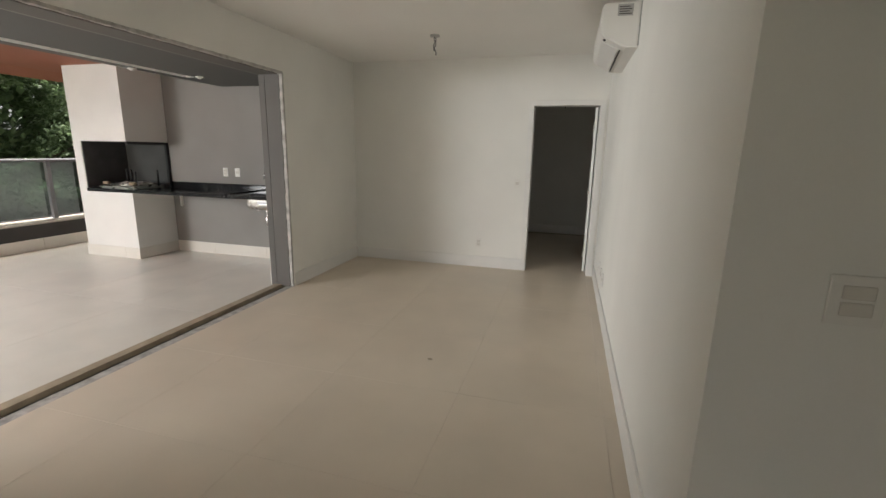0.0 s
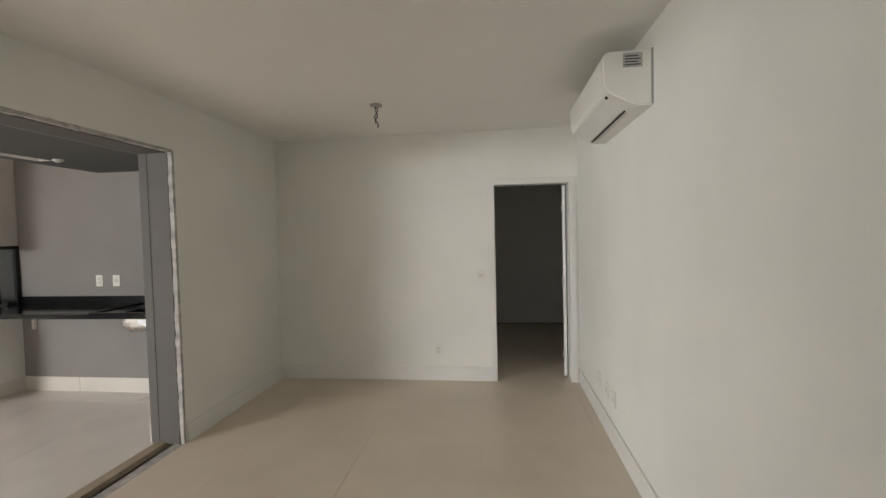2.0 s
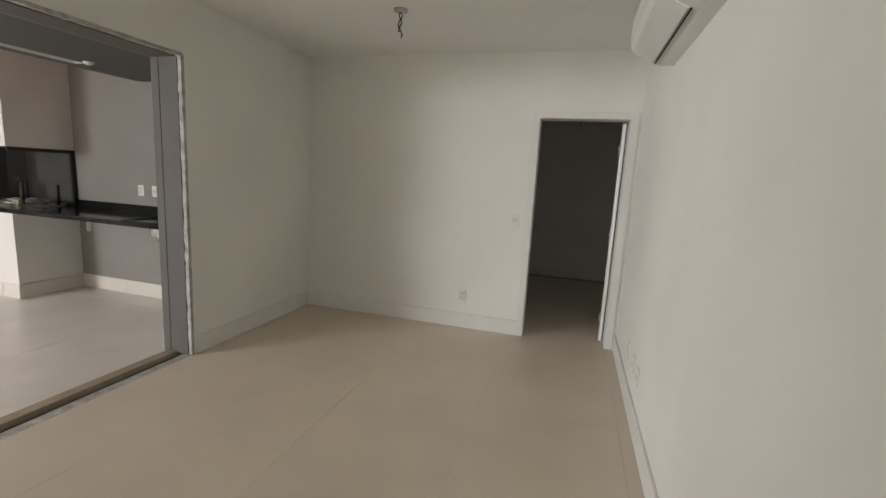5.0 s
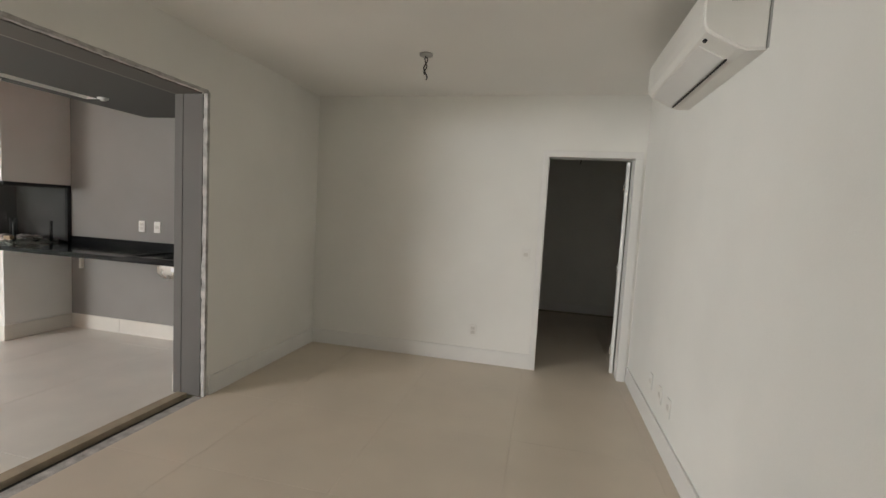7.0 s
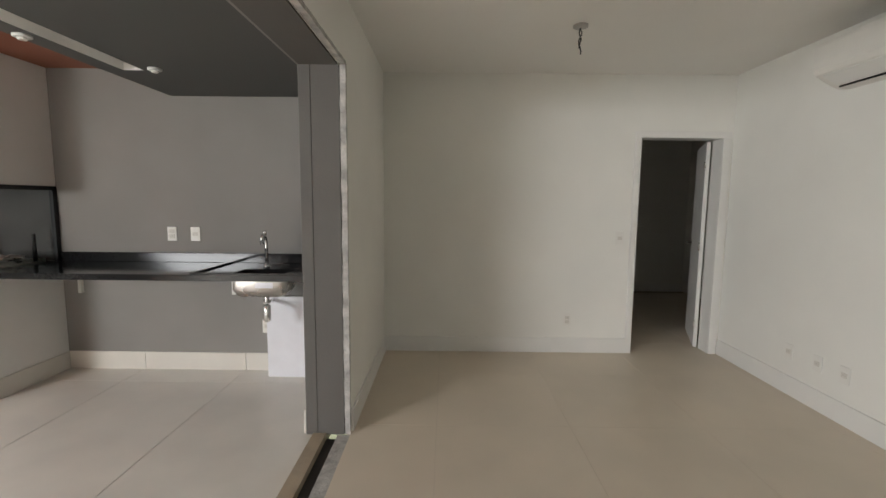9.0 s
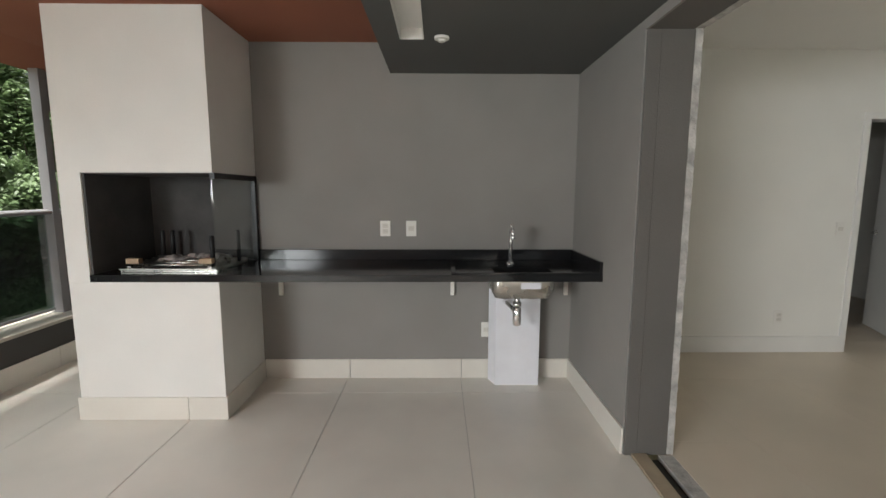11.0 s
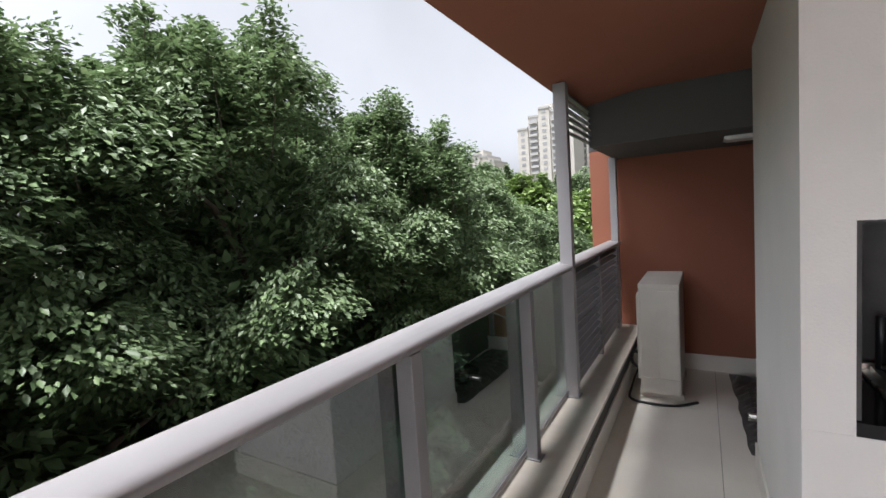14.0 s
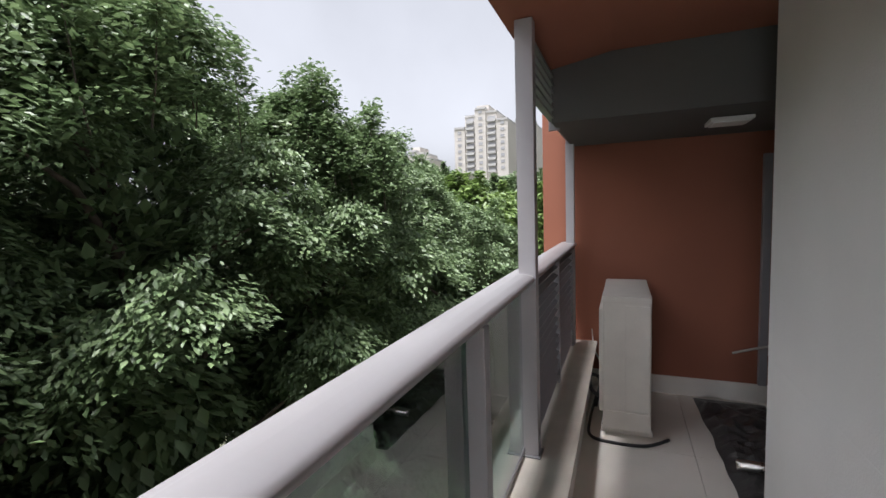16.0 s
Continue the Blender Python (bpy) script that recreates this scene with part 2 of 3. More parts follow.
structure("wall_end", boxes((0, 2.43, YE, YE + 0.15, 0, HC), (3.229, 3.46, YE, YE + 0.15, 0, HC), (2.43, 3.229, YE, YE + 0.15, 2.12, HC)),
          WALL, "white painted end wall with a doorway", "wall")
structure("wall_side", boxes((XR, XR + 0.15, 1.46, YE - 0.002, 0, HC), (XR + 0.15, 6.2, 1.46, 1.61, 0, HC)), WALL, "white painted wall under the air conditioner", "wall")
structure("wall_balcony", boxes((-0.27, 0, YJ, YE + 0.15, 0, HC), (-0.27, 0, YO, YJ, ZO, HC)), WALL, "white wall pierced by the wide balcony opening", "wall")
# unseen wall, added to block balcony light from the return wall
structure("wall_balcony_near", boxes((-0.27, 0, YS, YO, 0, HC)), WALL, "added unseen white wall keeping balcony light off the near walls", "wall")
structure("wall_back", boxes((-0.27, 0.4, YS - 0.15, YS, 0, HC), (2.6, 6.3, YS - 0.15, YS, 0, HC), (0.4, 2.6, YS - 0.15, YS, 0, 0.9), (0.4, 2.6, YS - 0.15, YS, 2.2, HC)), WALL, "white painted wall behind", "wall")
structure("wall_far_side", boxes((6.2, 6.35, YS, 9.2, 0, HC)), WALL, "white painted far wall", "wall")
for row in ((1.2, 6.2, 9.1, 9.25, 0, HC), (1.05, 1.2, YE + 0.15, 9.25, 0, HC), (4.6, 4.75, YE + 0.15, 9.1, 0, HC)):
    structure("wall_bedroom", boxes(row), WALL, "white painted wall of the unlit bedroom", "wall")

# added window, out of view: an opening for the back fill lamp
win = structure("window_1", boxes((0.4, 2.6, YS - 0.11, YS - 0.05, 0.9, 0.95), (0.4, 2.6, YS - 0.11, YS - 0.05, 2.15, 2.2), (0.4, 0.45, YS - 0.11, YS - 0.05, 0.95, 2.15), (2.55, 2.6, YS - 0.11, YS - 0.05, 0.95, 2.15)), ALU_L, "added unseen aluminium window round the back fill lamp", "window")
part("mullion", boxes((1.475, 1.525, YS - 0.105, YS - 0.055, 0.95, 2.15)), ALU_L, win)

# balcony shell
structure("wall_grey", boxes((XI, -0.27, YB, YB + 0.2, 0, ZS), (XI, -0.9, YB + 0.2, 6.3, 0, ZS)), GREY, "grey painted wall behind the counter", "wall")
structure("wall_return", boxes((-0.282, -0.27, YJ + 0.001, YB, 0, ZD)), GREY, "grey painted return wall beside the counter", "wall")
structure("soffit_terracotta", extrude_profile(bmesh.new(), [(-4.75, 2.465), (-4.3, ZS), (-0.27, ZS), (-0.27, ZS + 0.25), (-4.75, ZS + 0.25)], YS, YEND), TERRA, "terracotta painted slab soffit", "ceiling")
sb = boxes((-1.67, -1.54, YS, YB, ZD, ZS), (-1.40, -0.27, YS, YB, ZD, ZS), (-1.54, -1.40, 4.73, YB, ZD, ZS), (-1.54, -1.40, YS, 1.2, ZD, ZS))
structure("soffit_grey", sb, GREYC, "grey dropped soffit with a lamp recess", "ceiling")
structure("wall_service_end", boxes((-4.92, -2.9, YEND, YEND + 0.2, -0.2, ZS + 0.25)), TERRA, "terracotta painted end wall", "wall")
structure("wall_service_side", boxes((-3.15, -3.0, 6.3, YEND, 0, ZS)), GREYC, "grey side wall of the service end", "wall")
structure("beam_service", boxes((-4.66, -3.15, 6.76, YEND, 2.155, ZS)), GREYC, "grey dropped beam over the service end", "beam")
# added wall out of view; grey keeps its bounce and granite reflection low
structure("wall_near_end", boxes((-4.9, -0.27, YS - 0.15, YS, -0.2, ZS)), GREY, "added unseen grey wall closing the balcony, grey to cut reflections", "wall")
structure("facade_below", boxes((-4.80, -4.6, YS, YEND + 0.2, -9.0, -0.2)), GREYC, "grey facade under the balcony", "facade")

# kerb under the railing
structure("kerb", boxes((-4.80, -4.515, YS, YEND, -0.2, 0.385)), BAND, "dark grey kerb under the railing, coping shadow in its colour", "kerb")
structure("coping", boxes((-4.82, -4.455, YS, YEND, 0.385, 0.412), bevel=0.004), STONE, "cream stone coping on the kerb", "coping")

# jamb and head of the wide opening
structure("jamb", boxes((-0.205, -0.036, YJ - 0.012, YJ, 0, ZO - 0.012)), JAMB, "dark grey painted jamb of the opening", "jamb")
structure("jamb_edge", boxes((-0.276, -0.205, YJ - 0.016, YJ, 0, ZO - 0.012), bevel=0.003), JAMB, "grey painted outer edge of the jamb", "jamb")
structure("head_fascia", boxes((-0.284, -0.27, YO, YJ, ZO - 0.012, ZD - 0.001)), GREY, "grey painted strip over the opening", "jamb")
structure("jamb_head", boxes((-0.27, -0.045, YO, YJ - 0.012, ZO - 0.012, ZO)), JAMB, "grey painted head of the opening", "jamb")


def rough_strip(bm, start, end, across, out, seed):
    """A ragged band of broken plaster between two points."""
    rnd = random.Random(seed)
    s, e = Vector(start), Vector(end)
    n = int((e - s).length / 0.03)
    rows = []
    for i in range(n + 1):
        p = s.lerp(e, i / n)
        j = 0.007 * noise.noise(p * 9) + rnd.uniform(-0.003, 0.003)
        a = bm.verts.new(p - Vector(out) * 0.001 + Vector(across) * 0.0)
        b = bm.verts.new(p + Vector(out) * (0.010 + rnd.uniform(-0.003, 0.004)))
        c = bm.verts.new(p + Vector(out) * (0.008 + rnd.uniform(-0.003, 0.003)) + Vector(across) * (0.036 + j))
        d = bm.verts.new(p - Vector(out) * 0.001 + Vector(across) * (0.042 + j))
        rows.append((a, b, c, d))
    for r, q in zip(rows, rows[1:]):
        for k in range(3):
            bm.faces.new((r[k], r[k + 1], q[k + 1], q[k]))
    return bm


structure("plaster_edge", rough_strip(bmesh.new(), (0.003, YJ, 0), (0.003, YJ, ZO), (-1, 0, 0), (0, -1, 0), 3), PLASTER, "raw broken plaster edge of the opening", "plaster")
structure("plaster_edge_head", rough_strip(bmesh.new(), (0.003, YJ, ZO), (0.003, YO, ZO), (-1, 0, 0), (0, 0, -1), 4), PLASTER, "raw broken plaster edge over the opening", "plaster")
structure("plaster_face", rough_strip(bmesh.new(), (0.0, YJ, ZO), (0.0, YJ, 0), (0, 0.4, 0), (0.3, 0, 0), 5), PLASTER, "thin grey plaster seam on the wall corner", "plaster")
structure("plaster_face_head", rough_strip(bmesh.new(), (0.0, YJ, ZO), (0.0, YO, ZO), (0, 0, 0.35), (0.3, 0, 0), 6), PLASTER, "thin grey plaster seam over the opening", "plaster")

# threshold
sill = structure("threshold", boxes((-0.22, -0.02, YO, YJ - 0.012, -0.2, -0.03)), BAND, "recessed threshold of the sliding doors", "sill")
part("track", boxes((-0.235, -0.15, YO, YJ - 0.014, -0.03, 0.012), bevel=0.003), SILL, sill, "tan metal track")
part("strip", boxes((-0.08, 0.0, YO, YJ - 0.014, -0.03, -0.002)), PLASTER, sill, "raw cement strip")

# skirtings of the living room
for nm, row in (("end", (0.016, 2.40, YE - 0.016, YE, 0, 0.15)), ("side", (XR - 0.016, XR, 1.46, YE - 0.002, 0, 0.15)), ("opening", (0, 0.016, YJ + 0.03, YE, 0, 0.15)),
                ("bedroom", (1.2, 4.6, 9.084, 9.1, 0, 0.15)), ("return", (XR, 6.2, 1.444, 1.46, 0, 0.15))):
    structure("baseboard_" + nm, boxes(row, bevel=0.004), TRIM, "white baseboard", "baseboard")

# doorway of the bedroom
door = structure("door_1", boxes((2.385, 2.445, YE - 0.014, YE + 0.165, 0, 2.1), (3.214, 3.288, YE - 0.014, YE + 0.004, 0, 2.1), (3.214, 3.229, YE + 0.004, YE + 0.165, 0, 2.1),
                                   (2.385, 3.288, YE - 0.014, YE + 0.165, 2.1, 2.16), bevel=0.004), TRIM, "white door frame with the door open inwards", "door")
leaf = part("door_leaf", boxes((-0.035, 0, 0.0, 0.74, 0.008, 2.09), bevel=0.003), TRIM, door, "white door leaf")
leaf.matrix_basis = pose(3.204, 6.172, 0, 0, 0, -23)
ORIGIN[leaf] = Vector()
for z in (0.25, 1.05, 1.85):
    hb = tube(bmesh.new(), [(-0.04, -0.006, z - 0.045), (-0.04, -0.006, z + 0.045)], 0.008)
    box(hb, -0.04, -0.036, -0.004, 0.03, z - 0.04, z + 0.04)
    part("hinge", hb, STEEL, leaf, "steel hinge")
hb = tube(bmesh.new(), [(-0.035, 0.68, 1.04), (-0.085, 0.68, 1.04), (-0.09, 0.66, 1.04), (-0.09, 0.56, 1.04)], 0.009)
tube(hb, [(-0.036, 0.68, 1.04), (-0.043, 0.68, 1.04)], 0.026, 16)
part("handle", hb, STEEL, leaf, "steel lever handle")


# ---- barbecue column ----
bbq = thing("barbecue", (XC, YC, 0), "white rendered built-in barbecue column with open firebox", "barbecue")
part("lower_body", boxes((XC, XI, YC, 6.26, 0, 0.905), bevel=0.004), TEXT, bbq)
part("upper_body", boxes((XC, XI, YC, YB, 1.58, ZS), (XC, XI, YB, 6.26, 0.905, ZS), (XC, -3.485, YC, YB, 0.905, 1.58), bevel=0.0), TEXT, bbq)
for row in ((-3.485, -3.47, YC + 0.012, YB - 0.012, 0.952, 1.572), (-3.485, XI, YB - 0.012, YB - 0.002, 0.952, 1.572), (-3.485, XI, YC + 0.012, YB - 0.012, 1.572, 1.579)):
    part("lining", boxes(row), LINING, bbq, "dark grey firebox lining")
fb = boxes((XI - 0.024, XI + 0.008, YB - 0.042, YB - 0.001, 0.952, 1.58), (XI - 0.024, XI + 0.008, YC + 0.01, YB - 0.042, 1.545, 1.58))
part("frame", fb, BLACK, bbq, "black metal edge frame")
pane = part("glass_pane", boxes((XI - 0.014, XI - 0.006, YC + 0.004, YB - 0.042, 0.952, 1.545)), GLASS, bbq, "clear side glass pane")
pane.visible_shadow = False

tray = thing("grill_tray", (-3.1, 5.05, 0.95), "steel charcoal tray with rods and crumpled wrap", "grill")
part("tray", boxes((-3.36, -2.74, 4.90, 5.34, 0.951, 0.962), (-3.36, -2.74, 4.885, 4.90, 0.966, 0.975), (-3.36, -2.74, 5.34, 5.355, 0.951, 0.985), bevel=0.002), STEEL, tray)
for i in range(5):
    y = 4.95 + 0.07 * i
    part("rod", tube(bmesh.new(), [(-3.32, y, 0.99 + 0.004 * i), (-2.80, y, 0.99 + 0.004 * i)], 0.008, 8), STEEL, tray)
for x in (-3.32, -2.80):
    part("rail", boxes((x - 0.012, x + 0.012, 4.92, 5.32, 0.962, 0.984), bevel=0.002), STEEL, tray)
wb = bmesh.new()
bmesh.ops.create_grid(wb, x_segments=26, y_segments=14, size=0.5)
for v in wb.verts:
    p = Vector((-3.03 + v.co.x * 0.40, 5.16 + v.co.y * 0.22, 0))
    p.z = 1.012 + 0.03 * noise.noise(p * 11) + 0.018 * noise.noise(p * 31)
    v.co = p
for f in wb.faces:
    f.smooth = False
part("wrap", wb, PAPER, tray, "crumpled clear plastic wrap")
for x, s in ((-3.31, 1), (-2.84, 1)):
    part("block", boxes((x - 0.035, x + 0.05, 4.93, 4.975, 0.999, 1.035), bevel=0.006), WOODB, tray, "small wooden block")
for x, y, z in ((-3.31, 5.28, 1.19), (-3.24, 5.28, 1.19), (-2.805, 4.98, 1.18), (-2.785, 5.31, 1.19)):
    hb = tube(bmesh.new(), [(x, y, 0.962), (x, y, z - 0.004), (x, y, z)], [0.016, 0.016, 0.012], 12)
    part("handle", hb, BLACK, tray, "black handle")

# ---- counter with sink ----
ctr = thing("countertop", (-1.9, 5.1, 0.905), "polished black granite countertop with backsplash and lip", "countertop")
SX0, SX1, SY0, SY1 = -0.955, -0.575, 4.885, 5.10
slab = bmesh.new()
gx, gy = [-3.485, SX0, SX1, -0.283], [YC - 0.004, SY0, SY1, YB - 0.001]
grid = [[slab.verts.new((x, y, 0.95)) for y in gy] for x in gx]
cells = [slab.faces.new((grid[i][j], grid[i + 1][j], grid[i + 1][j + 1], grid[i][j + 1])) for i in range(3) for j in range(3) if (i, j) != (1, 1)]
ext = bmesh.ops.extrude_face_region(slab, geom=cells)
for v in (g for g in ext["geom"] if isinstance(g, bmesh.types.BMVert)):
    v.co.z = 0.9055
part("slab", slab, GRANITE, ctr)
part("backsplash", boxes((XI + 0.01, -0.283, YB - 0.021, YB - 0.001, 0.9505, 1.03), bevel=0.002), GRANITE, ctr)
part("side_splash", boxes((-0.303, -0.283, YC, YB - 0.021, 0.9505, 1.03), bevel=0.002), GRANITE, ctr)
part("lip", boxes((-1.235, -1.205, YC + 0.02, YB - 0.021, 0.9503, 0.962), (-1.205, -0.303, YC - 0.002, YC + 0.02, 0.9503, 0.962), bevel=0.002), GRANITE, ctr, "raised lip round the wet area")

sink = thing("sink", (-0.765, 5.05, 0.74), "small stainless steel undermount sink bowl", "sink")


def rounded(x0, x1, y0, y1, r, z, n=5):
    pts = []
    for cx, cy, a0 in ((x1 - r, y1 - r, 0), (x0 + r, y1 - r, 90), (x0 + r, y0 + r, 180), (x1 - r, y0 + r, 270)):
        for k in range(n + 1):
            a = radians(a0 + 90 * k / n)
            pts.append((cx + r * math.cos(a), cy + r * math.sin(a), z))
    return pts


def lofted(bm, loops, cap=True):
    rings = [[bm.verts.new(p) for p in loop] for loop in loops]
    for a, b in zip(rings, rings[1:]):
        for k in range(len(a)):
            f = bm.faces.new((a[k], a[(k + 1) % len(a)], b[(k + 1) % len(a)], b[k]))
            f.smooth = True
    if cap:
        bm.faces.new(rings[-1])
    return bm


sbm = lofted(bmesh.new(), [rounded(SX0 - .012, SX1 + .012, SY0 - .012, SY1 + .012, .05, 0.9045), rounded(SX0 - .012, SX1 + .012, SY0 - .012, SY1 + .012, .05, 0.825),
                           rounded(SX0 + .01, SX1 - .01, SY0 + .01, SY1 - .01, .06, 0.775), rounded(SX0 + .05, SX1 - .05, SY0 + .05, SY1 - .05, .06, 0.768)])
lofted(sbm, [rounded(SX0 - .012, SX1 + .012, SY0 - .012, SY1 + .012, .05, 0.9045), rounded(SX0 + .004, SX1 - .004, SY0 + .004, SY1 - .004, .045, 0.9045), rounded(SX0 + .004, SX1 - .004, SY0 + .004, SY1 - .004, .045, 0.835),
             rounded(SX0 + .03, SX1 - .03, SY0 + .03, SY1 - .03, .05, 0.785)])
part("bowl", sbm, STEEL, sink)
part("drain", tube(bmesh.new(), [(-0.765, 4.99, 0.7855), (-0.765, 4.99, 0.790)], 0.035, 18), CHROME, sink, "chrome drain")
part("sticker", boxes((-0.785, -0.655, 4.8705, 4.8726, 0.845, 0.885)), FOAM, sink, "pale paper sticker")
trap = thing("siphon", (-0.775, 5.05, 0.55), "chrome siphon hanging under the sink", "siphon")
part("tailpiece", tube(bmesh.new(), [(-0.775, 5.05, 0.767), (-0.775, 5.05, 0.68)], 0.018, 12), CHROME, trap)
part("collar", tube(bmesh.new(), [(-0.775, 5.05, 0.715), (-0.775, 5.05, 0.69)], 0.029, 14), CHROME, trap)
part("cup", tube(bmesh.new(), [(-0.775, 5.05, 0.68), (-0.775, 5.05, 0.67), (-0.775, 5.05, 0.56), (-0.775, 5.05, 0.548)], [0.02, 0.029, 0.029, 0.02], 16), CHROME, trap)
part("outlet_pipe", tube(bmesh.new(), [(-0.795, 5.06, 0.65), (-0.80, 5.10, 0.66), (-0.82, 5.2, 0.665), (-0.83, 5.448, 0.66)], 0.015, 12), CHROME, trap)

tap = thing("faucet", (-0.81, 5.16, 0.95), "slim chrome faucet with a short spout", "faucet")
part("base", tube(bmesh.new(), [(-0.81, 5.16, 0.9505), (-0.81, 5.16, 0.975)], 0.024, 16), STEEL_B, tap)
part("spout", tube(bmesh.new(), [(-0.81, 5.16, 0.97), (-0.81, 5.16, 1.13), (-0.81, 5.157, 1.17), (-0.81, 5.145, 1.20), (-0.81, 5.115, 1.215), (-0.81, 5.09, 1.21), (-0.81, 5.08, 1.19), (-0.81, 5.08, 1.16)], 0.013, 12), STEEL_B, tap)
part("aerator", tube(bmesh.new(), [(-0.81, 5.08, 1.17), (-0.81, 5.08, 1.145)], 0.015, 12), STEEL_B, tap)
part("lever", tube(bmesh.new(), [(-0.81, 5.145, 1.215), (-0.81, 5.14, 1.245)], 0.012, 10), STEEL_B, tap)

board = thing("white_panel", (-0.73, 5.36, 0), "folded white cardboard panel leaning under the sink", "panel")
part("front_face", boxes((-0.885, -0.555, 5.30, 5.308, 0.0, 0.69), bevel=0.001), FOAM, board)
bb = boxes((-0.0, 0.006, 0, 0.12, 0.0, 0.73))
bmesh.ops.transform(bb, matrix=pose(-0.886, 5.309, 0, 0, 0, 20), verts=bb.verts)
part("side_flap", bb, FOAM, board)


def bracket(x):
    t = thing("shelf_bracket", (x, YB, 0.74), "white metal bracket under the countertop", "bracket", "brackets under the countertop")
    part("wall_plate", boxes((x - 0.014, x + 0.014, YB - 0.030, YB - 0.0005, 0.675, 0.886)), PLASTIC, t)
    part("arm", boxes((x - 0.014, x + 0.014, YB - 0.30, YB - 0.0005, 0.886, 0.904)), PLASTIC, t)


for x in (-2.53, -1.21, -0.33):
    bracket(x)


def plate(name, x, y, z, normal, label, w=0.078, h=0.118, sockets=1, group=""):
    """A wall plate; normal is -1 for a wall seen along +y, 'x' for the side wall."""
    t = thing(name, (x, y, z), label, name.replace("_", " "), group)
    bm = boxes((-w / 2, w / 2, -0.009, -0.0005, -h / 2, h / 2), bevel=0.003)
    inner = []
    n = sockets
    for i in range(n):
        zc = (i - (n - 1) / 2) * 0.042
        inner.append((-w * 0.28, w * 0.28, -0.012, -0.0085, zc - 0.017, zc + 0.017))
    bi = boxes(*inner, bevel=0.003)
    bh = []
    for i in range(n):
        zc = (i - (n - 1) / 2) * 0.042
        for dx in (-0.010, 0, 0.010):
            bh.append(bmesh.new())
            tube(bh[-1], [(dx, -0.0119, zc + (0.003 if dx == 0 else 0)), (dx, -0.0125, zc + (0.003 if dx == 0 else 0))], 0.0025, 8)
    m = Matrix.Translation((x, y, z)) @ (pose(0, 0, 0) if normal == "y" else pose(0, 0, 0, 0, 0, -90) if normal == "x" else pose(0, 0, 0))
    for nm, b, mt in (("plate", bm, PLASTIC), ("insert", bi, INSERT), *(("hole", b, PLASTIC_G) for b in bh)):
        if nm == "hole" and name != "wall_socket":
            b.free()
            continue
        bmesh.ops.transform(b, matrix=m, verts=b.verts)
        part(nm, b, mt, t)
    return t


plate("wall_socket", -1.722, YB, 1.19, "y", "white double wall socket above the countertop", sockets=2, group="balcony sockets")
plate("wall_socket", -1.525, YB, 1.19, "y", "white single wall socket above the countertop", group="balcony sockets")
plate("wall_socket", -0.942, YB, 0.395, "y", "white wall socket beside the sink panel", group="balcony sockets")
plate("wall_socket", 1.806, YE, 0.333, "y", "white wall socket low on the end wall", sockets=2)
plate("light_switch", 2.285, YE, 1.145, "y", "white light switch beside the bedroom door")
plate("light_switch", 3.60, 1.46, 1.19, "y", "white light switch plate on the wall end", w=0.12, h=0.125, sockets=2)
for y in (5.10, 4.83, 4.61):
    plate("wall_socket", XR, y, 0.34, "x", "white wall socket low on the side wall", group="sockets on the side wall")

# skirtings of the balcony, in pieces
for x0, x1 in ((XI + 0.012, -2.018), (-2.014, -1.137), (-1.133, -0.283)):
    sk = structure("baseboard_grey_wall", boxes((x0, x1, YB - 0.012, YB, 0, 0.155), bevel=0.002), SKIRT, "cream porcelain skirting on the grey wall", "baseboard")
structure("baseboard_return", boxes((-0.295, -0.282, YJ - 0.004, YB - 0.012, 0, 0.155), bevel=0.002), SKIRT, "cream porcelain skirting on the return wall", "baseboard")
for x0, x1 in ((XC - 0.012, -2.932), (-2.928, XI + 0.012)):
    part("skirting", boxes((x0, x1, YC - 0.012, YC, 0, 0.15), bevel=0.002), SKIRT, bbq, "cream porcelain skirting")
part("skirting", boxes((XI, XI + 0.012, YC, YB - 0.012, 0, 0.15), bevel=0.002), SKIRT, bbq, "cream porcelain skirting")
part("skirting", boxes((XC - 0.012, XC, YC, 6.26, 0, 0.15), bevel=0.002), SKIRT, bbq, "cream porcelain skirting")
structure("baseboard_service", boxes((-4.52, -3.15, YEND - 0.012, YEND, 0, 0.155), bevel=0.002), SKIRT, "cream porcelain skirting on the terracotta wall", "baseboard")
for i in range(13):
    y0 = YS + i * 0.89
    structure("baseboard_kerb", boxes((-4.515, -4.503, y0 + 0.002, min(y0 + 0.888, YEND), 0, 0.17), bevel=0.002), SKIRT, "cream porcelain skirting of the kerb", "baseboard")

# ---- balcony soffit lamps ----
strip = thing("recessed_lamp", (-1.47, 3.0, ZD), "long unlit white lamp recess in the grey soffit", "ceiling lamp")
part("housing", boxes((-1.539, -1.532, 1.21, 4.729, ZD + 0.002, ZS - 0.002), (-1.408, -1.401, 1.21, 4.729, ZD + 0.002, ZS - 0.002), (-1.532, -1.408, 4.722, 4.729, ZD + 0.002, ZS - 0.002)), TRIM, strip, "white recess lining")
part("diffuser", boxes((-1.532, -1.408, 1.21, 4.722, ZD + 0.06, ZD + 0.075)), GLOW, strip, "white diffuser")


def spot(x, y, z):
    t = thing("sensor", (x, y, z), "small white ceiling spot on the soffit", "spotlight", "small soffit spots")
    b = bmesh.new()
    tube(b, [(x, y, z - 0.0005), (x, y, z - 0.012), (x, y, z - 0.014)], [0.042, 0.042, 0.036], 18)
    part("rim", b, TRIM, t)
    part("lens", tube(bmesh.new(), [(x, y, z - 0.0138), (x, y, z - 0.026)], [0.024, 0.02], 14), PLASTIC, t)


